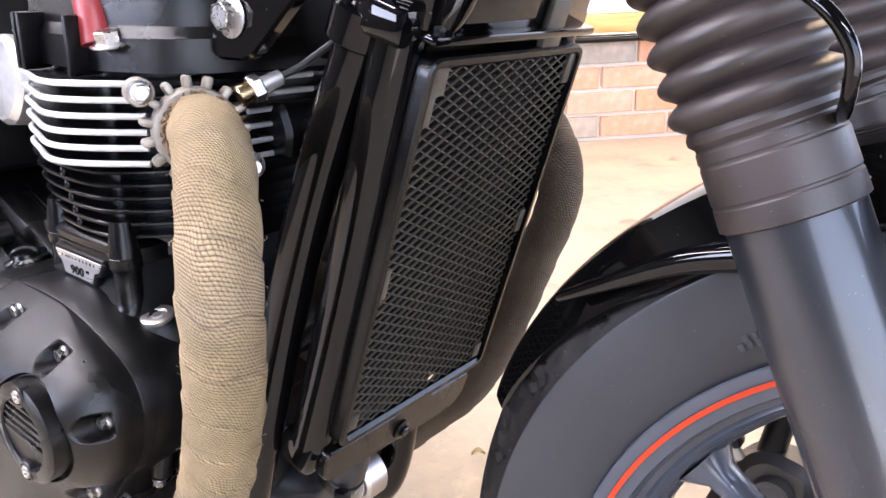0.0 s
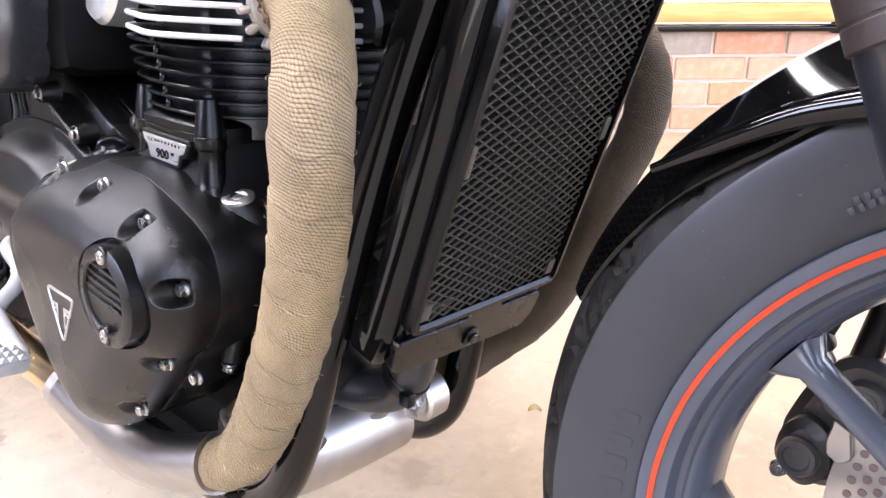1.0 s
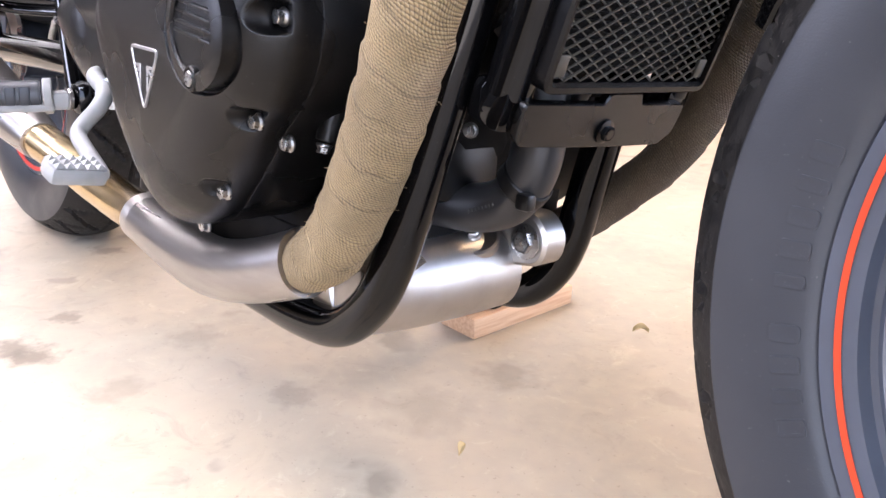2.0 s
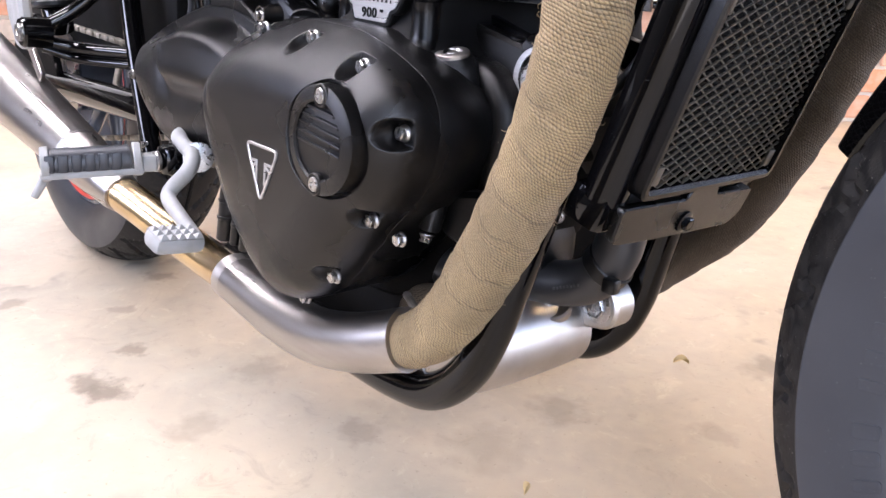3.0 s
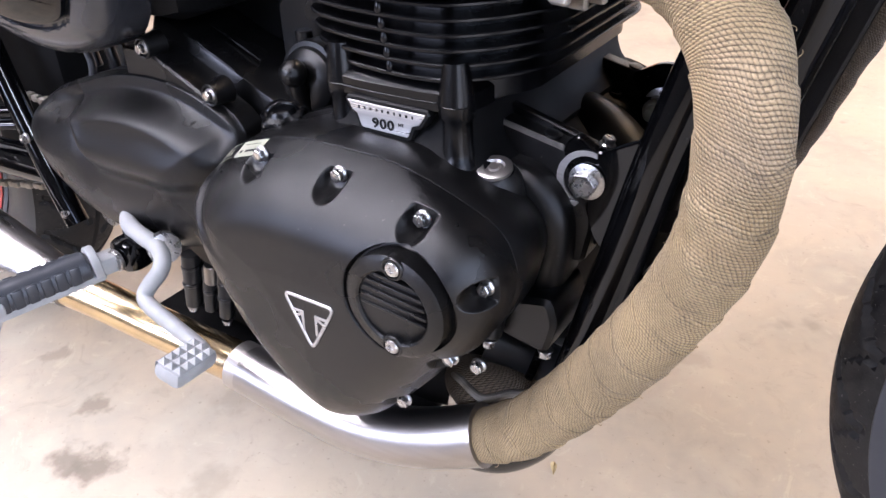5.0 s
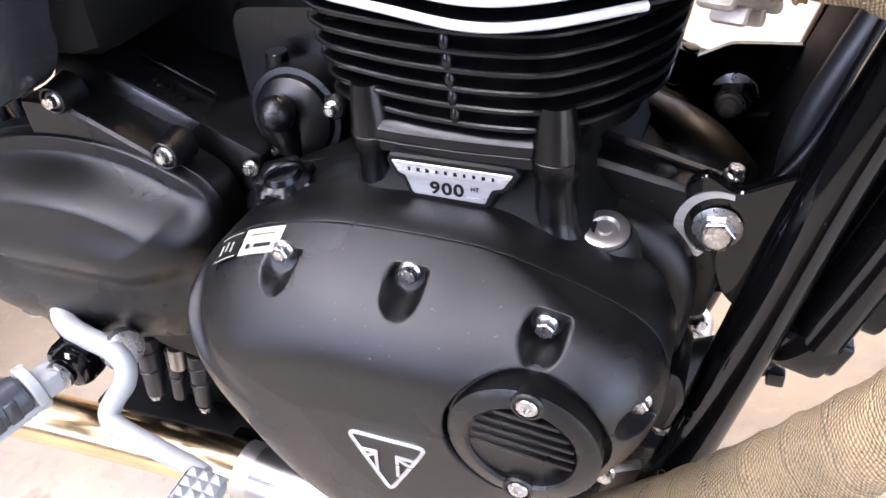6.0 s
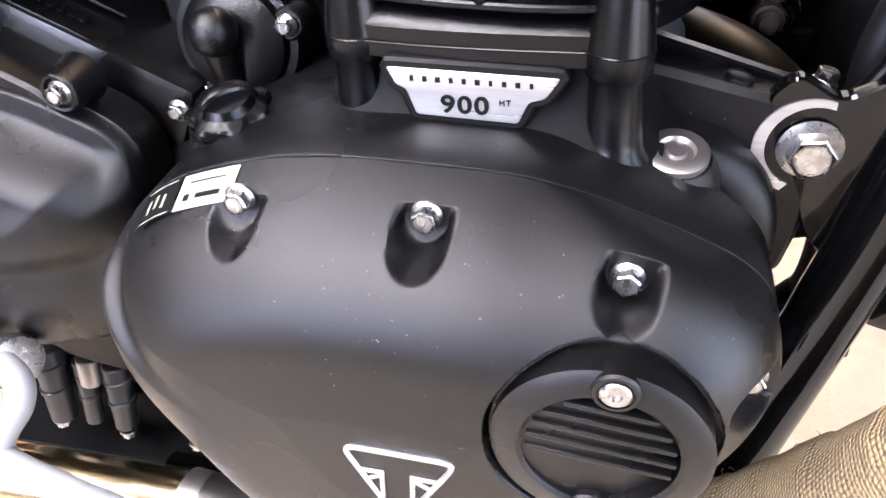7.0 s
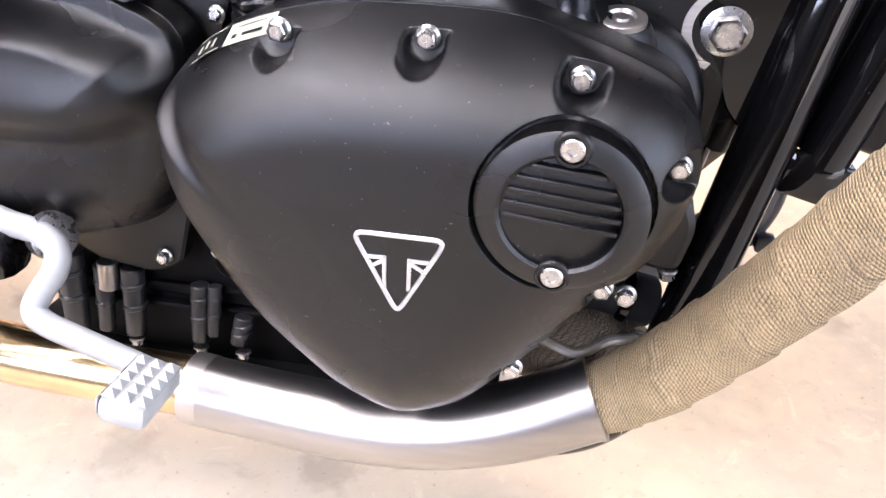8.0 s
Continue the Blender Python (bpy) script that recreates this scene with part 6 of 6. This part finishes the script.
def mudguard():
    """A rolled guard over the tyre with side valances and a stay."""
    c = WHEEL
    verts, faces = [], []
    n, m = 60, 19
    for i in range(n):
        s = i / (n - 1)
        a = radians(160.5 - 139 * s)
        half = 0.0585 * min(1.0, 0.42 + 1.55 * s**0.7, 0.3 + 5 * (1 - s))
        for j in range(m):
            v = j / (m - 1) * 2 - 1
            drop = 0.012 * abs(v) ** 2.0 + 0.027 * max(0, abs(v) - 0.66) / 0.34 * min(1, 0.1 + 4 * s)
            r = 0.3425 - drop
            verts.append((c.x + r * math.cos(a), c.y + half * math.copysign(abs(v) ** 0.9, v), c.z + r * math.sin(a)))
    k = len(verts)
    verts += [(c.x + (x - c.x) * 0.9925, c.y + (y - c.y) * 0.965, c.z + (z - c.z) * 0.9925) for x, y, z in verts]
    for i in range(n - 1):
        for j in range(m - 1):
            q = (i * m + j, i * m + j + 1, (i + 1) * m + j + 1, (i + 1) * m + j)
            faces += [q, tuple(k + v for v in reversed(q))]
    edge = [i * m for i in range(n)] + [(n - 1) * m + j for j in range(1, m)] + [i * m + m - 1 for i in range(n - 2, -1, -1)] + [j for j in range(m - 2, 0, -1)]
    for a, b in zip(edge, edge[1:] + edge[:1]):
        faces.append((a, b, k + b, k + a))
    ob = part("front_mudguard", Geo().add(verts, faces), GLOSS, bike, "gloss black front mudguard", sharp=40)
    stay = [(0.352 + 0.004, -0.064, 0.532), (0.385, -0.068, 0.548), (0.43, -0.072, 0.572), (0.47, -0.075, 0.585)]
    g = tube(stay, lambda s: 0.003 + 0.006 * s, 16, 8)
    part("guard_stay", g, GLOSS, ob)
    return ob


mudguard()

# ---- rear of the machine ----
AXLE = Vector((-0.955, 0.0, 0.322))


def rear_wheel():
    c = AXLE
    prof = [(0.185, 0.045), (0.19, 0.055), (0.214, 0.062), (0.2185, 0.060), (0.206, 0.05), (0.2, 0.02)]
    ob = part("rear_wheel", lathe(ring_profile(prof) + [(0.178, -0.04), (0.178, 0.04)], c, (0, 1, 0), 120, closed=True), RIM, bike, "dark cast rear wheel with a red pinstripe")
    part("pinstripe", lathe([(0.203, -0.0598), (0.203, -0.0604), (0.2095, -0.0622), (0.2095, -0.0616)], c, (0, 1, 0), 120, closed=True), REDLINE, ob, "red rim pinstripe")
    tyre(c, 0.326, 0.075, 0.218, ob)
    for k in range(7):
        a = radians(20 + 360 / 7 * k)
        d = Vector((math.cos(a), 0, math.sin(a)))
        part("spoke", rod(c + d * 0.04, c + d * 0.183, 0.014, 0.012), RIM, ob)
    part("hub", lathe([(0.03, -0.08), (0.055, -0.07), (0.055, 0.07), (0.03, 0.08)], c, (0, 1, 0), 40), RIM, ob)
    part("sprocket", lathe([(0.06, -0.087), (0.098, -0.087), (0.098, -0.093), (0.06, -0.093)], c, (0, 1, 0), 60, closed=True, wobble=lambda a, r, h: 0.004 * math.cos(43 * a) if r > 0.09 else 0), DISC, ob)
    return ob


rear_wheel()


def swing_arm():
    ob = part("swing_arm", tube([(-0.33, -0.10, 0.335), (-0.6, -0.118, 0.333), (-0.96, -0.122, 0.322)], 0.021, 20, 8), GLOSS, bike, "black tubular swing arm")
    part("far_arm", tube([(-0.33, 0.10, 0.335), (-0.6, 0.108, 0.33), (-0.96, 0.118, 0.322)], 0.021, 20, 8), GLOSS, ob)
    part("cross_tube", rod((-0.42, -0.085, 0.335), (-0.42, 0.10, 0.335), 0.02), GLOSS, ob)
    low, high = Geo(), Geo()
    for k in range(42):
        s = k / 41
        box((-0.34 - 0.6 * s, -0.090, 0.331 - 0.109 * s), (0.012, 0.008 if k % 2 else 0.012, 0.008), 0.002, Matrix.Rotation(radians(-10), 3, "Y"), low)
        box((-0.34 - 0.6 * s, -0.090, 0.395 + 0.02 * s), (0.012, 0.008 if k % 2 else 0.012, 0.008), 0.002, None, high)
    plate = [(-0.80, 0.315), (-0.86, 0.29), (-1.02, 0.285), (-1.03, 0.36), (-0.99, 0.415), (-0.90, 0.43), (-0.83, 0.385)]
    part("axle_plate", slab(rounded(plate, 0.012), -0.136, -0.126, 0.002), GLOSS, ob)
    part("chain_run", low, CLAMP, ob, "dull steel lower chain run")
    part("chain_run", high, CLAMP, ob, "dull steel upper chain run")
    return ob


swing_arm()


def rear_frame():
    """Tubes, plates and boxes behind the gearbox."""
    ob = part("rear_frame", tube([(-0.60, -0.112, 0.565), (-0.572, -0.118, 0.49), (-0.537, -0.125, 0.41), (-0.495, -0.132, 0.325), (-0.475, -0.134, 0.285)], 0.0125, 20, 8), GLOSS, bike, "gloss black rear frame tubes")
    part("bracket_arm", tube([(-0.620, -0.215, 0.424), (-0.61, -0.17, 0.452), (-0.585, -0.125, 0.50)], 0.009, 16, 6), GLOSS, ob)
    part("bracket_arm", tube([(-0.620, -0.215, 0.412), (-0.60, -0.17, 0.404), (-0.53, -0.125, 0.404)], 0.008, 16, 6), GLOSS, ob)
    part("bracket_arm", tube([(-0.620, -0.21, 0.402), (-0.60, -0.17, 0.390), (-0.525, -0.128, 0.390)], 0.0055, 14, 6), GLOSS, ob)
    part("bracket_boss", lathe([(0.019, 0), (0.019, 0.03), (0.0165, 0.033), (0.0005, 0.033)], (-0.610, -0.205, 0.422), (0, -1, 0), 28), GLOSS, ob)
    bolt(ob, out_at(-0.610, -0.238, 0.422), BIGSOCKET)
    part("footrest_hanger", slab(rounded([(-0.634, 0.40), (-0.600, 0.402), (-0.606, 0.44), (-0.632, 0.60), (-0.69, 0.60), (-0.662, 0.44)], 0.01), -0.2375, -0.222, 0.004), PEDAL, ob, "pale cast footrest hanger")
    part("inner_panel", box((-0.81, -0.02, 0.478), (0.6, 0.13, 0.23), 0.02), DARK, ob)
    part("inner_tray", box((-0.60, -0.03, 0.335), (0.18, 0.1, 0.03), 0.008), DARK, ob)
    part("wire_loop", tube([(-0.66, -0.10, 0.375), (-0.65, -0.11, 0.345), (-0.60, -0.115, 0.335), (-0.54, -0.115, 0.338)], 0.0045, 12, 8), CLAMP, ob)
    part("shock_spring", tube([(-0.70 + 0.025 * math.cos(a) - 0.010 * a / 6.28, -0.165 + 0.025 * math.sin(a), 0.44 + 0.0155 * a / 6.28) for a in np.linspace(0, 6.28 * 9, 160)], 0.0055, 8, 1), MATT, ob)
    part("shock_body", rod((-0.69, -0.165, 0.42), (-0.80, -0.165, 0.60), 0.018), GLOSS, ob)
    part("pivot_block", box((-0.43, -0.08, 0.36), (0.09, 0.06, 0.11), 0.02), CASE, ob)
    part("pivot_bolt", lathe([(0.014, 0), (0.014, 0.012), (0.011, 0.014), (0.0005, 0.014)], (-0.40, -0.128, 0.318), (0, -1, 0), 24), BOLT, ob)
    for x, z in ((-0.512, 0.382), (-0.478, 0.30)):
        bolt(ob, out_at(x, -0.14, z), M6)
    part("cable", tube([(-0.42, -0.11, 0.50), (-0.40, -0.115, 0.47), (-0.41, -0.12, 0.44), (-0.45, -0.11, 0.42)], 0.004, 10, 8), HOSE, ob)
    for x in (-0.415, -0.385, -0.365):
        part("cable_guide", rod((x, -0.10, 0.462), (x - 0.004, -0.102, 0.50), 0.006, 0.005), CASE, ob)
    return ob


rear_frame()


def side_panels():
    """The round-ended black intake cover and the side panel above the gearbox, its grey sheen in the colour."""
    shell = [(-0.48, 0.565), (-0.468, 0.528), (-0.43, 0.505), (-0.375, 0.497), (-0.325, 0.503), (-0.292, 0.525), (-0.275, 0.58), (-0.28, 0.66), (-0.36, 0.69), (-0.45, 0.66)]

    def height(x, z, d):
        s = np.clip(d / 0.03, 0, 1)
        y = -0.15 - 0.03 * (1 - (1 - s) ** 2) ** 0.5
        return y + 0.004 * (blend(d, 0.026, 0.028) - blend(d, 0.034, 0.036))

    g = domed_shell(shell, -0.12, height, (200, 50))
    ob = part("side_panel", g, SHEENPANEL, bike, "satin grey side panel with a black inlay", sharp=45)
    line = inset(loop2(shell, 6), 0.032)
    part("inlay", layers([(line, -0.176), (line, -0.1835), (inset(line, 0.004), -0.1845)], side_place), GLOSS, ob, "gloss black panel inlay")
    part("rear_block", box((-0.35, 0.0, 0.60), (0.2, 0.25, 0.16), 0.03), DARK, ob)
    return ob


side_panels()


def foot_rest():
    """Folding rest: alloy body, ribbed rubber pad, spring lug."""
    a, b = Vector((-0.330, -0.213, 0.3175)), Vector((-0.357, -0.295, 0.3135))
    d = (b - a).normalized()
    n = Vector((0, 0, 1))
    s = d.cross(n).normalized()
    rot = Matrix((d, s, d.cross(s))).transposed()
    rot = Matrix((d, n.cross(d).normalized(), n)).transposed()
    mid = (a + b) / 2
    ob = part("foot_rest", box(mid + Vector((0, 0, -0.010)), ((b - a).length + 0.012, 0.030, 0.008), 0.003, rot), PEDAL, bike, "alloy foot rest with a black rubber pad")
    part("pad", tube([a + d * 0.006, a + d * 0.012, mid, b - d * 0.010, b - d * 0.004], lambda q: 0.0155 if 0.02 < q < 0.98 else 0.0145, 28, 8), RUBBER, ob, "black rubber pad with cross grooves")
    for k in range(6):
        p = a + d * (0.020 + 0.0125 * k)
        for side in (-0.0145, 0.0145):
            part("pad_block", box(p + rot @ Vector((0, side, 0.002)), (0.0095, 0.004, 0.018), 0.0015, rot), RUBBER, ob)
    for p in (a, b):
        part("end_ring", lathe([(0.0165, -0.004), (0.0175, -0.003), (0.0175, 0.003), (0.0165, 0.004)], p, d, 32), PEDAL, ob)
    part("feeler", rod(b + Vector((0, 0, -0.012)), b + Vector((-0.004, -0.012, -0.034)), 0.0048, 0.004), PEDAL, ob)
    part("hinge", box(a - d * 0.012 + Vector((0, 0, -0.004)), (0.026, 0.022, 0.018), 0.004, rot), PEDAL, ob)
    part("clevis", box((-0.318, -0.178, 0.316), (0.034, 0.034, 0.034), 0.011), GLOSS, ob, "black footrest clevis")
    bolt(ob, out_at(-0.318, -0.1955, 0.316), BIGSOCKET)
    part("clevis_arm", tube([(-0.322, -0.165, 0.316), (-0.36, -0.14, 0.315), (-0.42, -0.11, 0.32)], 0.014, 18, 6), GLOSS, ob)
    return ob


foot_rest()


def brake_pedal():
    """Bent alloy lever with a knurled tread."""
    path = [(-0.350, -0.146, 0.338), (-0.338, -0.160, 0.3385), (-0.324, -0.169, 0.3375), (-0.307, -0.172, 0.3335), (-0.285, -0.175, 0.3305), (-0.271, -0.180, 0.3235), (-0.270, -0.187, 0.3125), (-0.2775, -0.195, 0.3005), (-0.2805, -0.201, 0.2915), (-0.272, -0.205, 0.2850), (-0.2405, -0.2075, 0.2752), (-0.2120, -0.2085, 0.2655), (-0.200, -0.2115, 0.2645)]
    ob = part("brake_pedal", tube(path, lambda s: 0.0085 - 0.0012 * s, 22, 8), PEDAL, bike, "pale alloy brake pedal with a knurled tread")
    part("pivot", lathe([(0.0125, -0.02), (0.0135, -0.018), (0.0135, 0.010), (0.012, 0.012), (0.008, 0.012), (0.007, 0.010), (0.0004, 0.010)], (-0.330, -0.146, 0.336), (0, -1, 0), 32), DULLSTEEL, ob)
    part("spring_eye", lathe([(0.010, -0.005), (0.0155, -0.004), (0.0155, 0.004), (0.010, 0.005)], (-0.282, -0.168, 0.325), (0.9, -0.4, 0.1), 24), BOLT, ob)
    xa, ya = Vector((0.08, -0.98, 0.12)).normalized(), Vector((0.9, 0.08, -0.22))
    ya = (ya - xa * ya.dot(xa)).normalized()
    na = xa.cross(ya)
    rot = Matrix((xa, ya, na)).transposed()
    c = Vector((-0.192, -0.2365, 0.2700))
    part("tread", box(c, (0.050, 0.029, 0.017), 0.006, rot), PEDAL, ob)
    for i in range(5):
        for j in range(3):
            g = Geo()
            p = c + rot @ Vector((-0.0175 + 0.00875 * i, -0.0088 + 0.0088 * j, 0.0082))
            q = [p + rot @ Vector((sx * 0.0041, sy * 0.0041, 0)) for sx, sy in ((-1, -1), (1, -1), (1, 1), (-1, 1))] + [p + rot @ Vector((0, 0, 0.0042))]
            g.add(q, [(0, 1, 4), (1, 2, 4), (2, 3, 4), (3, 0, 4), (0, 3, 2, 1)])
            part("knurl", g, PEDAL, ob, sharp=10)
    for i in range(5):
        g = Geo()
        p = c + rot @ Vector((-0.0175 + 0.00875 * i, -0.0142, 0.001))
        q = [p + rot @ Vector((sx * 0.0041, 0, sz * 0.006)) for sx, sz in ((-1, -1), (1, -1), (1, 1), (-1, 1))] + [p + rot @ Vector((0, -0.0036, 0))]
        g.add(q, [(0, 1, 4), (1, 2, 4), (2, 3, 4), (3, 0, 4), (0, 3, 2, 1)])
        part("knurl", g, PEDAL, ob, sharp=10)
    return ob


brake_pedal()


def side_stand():
    ob = part("side_stand", tube([(-0.12, 0.13, 0.20), (-0.14, 0.20, 0.135), (-0.172, 0.282, 0.066)], 0.011, 18, 8), GLOSS, bike, "black side stand resting on the wood block")
    part("foot", slab(rounded([(-0.196, 0.270), (-0.196, 0.314), (-0.156, 0.314), (-0.152, 0.270)], 0.012), 0.0525, 0.0625, 0.002, place=lambda x, y, z: (x, y, z + 0.0735 * (y - 0.306))), GLOSS, ob)
    return ob


side_stand()

# ---- the bricks of the low wall ----


def lay_bricks():
    wall = bpy.data.objects["wall_back"]
    long, high, joint = 0.262, 0.0905, 0.013
    kinds = []
    for k in range(5):
        rnd = random.Random(40 + k)
        g = box((0, 0, 0), (long - joint, 0.05, high - joint), 0.004)
        g.verts = [(x + rnd.uniform(-1, 1) * 0.0012, y + rnd.uniform(-1, 1) * 0.0015, z + rnd.uniform(-1, 1) * 0.0012) for x, y, z in g.verts]
        kinds.append(g.mesh("brick", BRICK, smooth=False))
    rnd = random.Random(7)
    for course in range(4):
        u = SPAN_L + 0.15 + (course % 2) * long / 2
        while u < SPAN_R - 0.2:
            ob = new("brick", rnd.choice(kinds))
            ob.parent = wall
            ob.matrix_local = Matrix.Translation(room(u, -0.031 + rnd.uniform(-0.002, 0.002), 0.008 + high * (course + 0.5))) @ TURNED.to_4x4()
            u += long


lay_bricks()
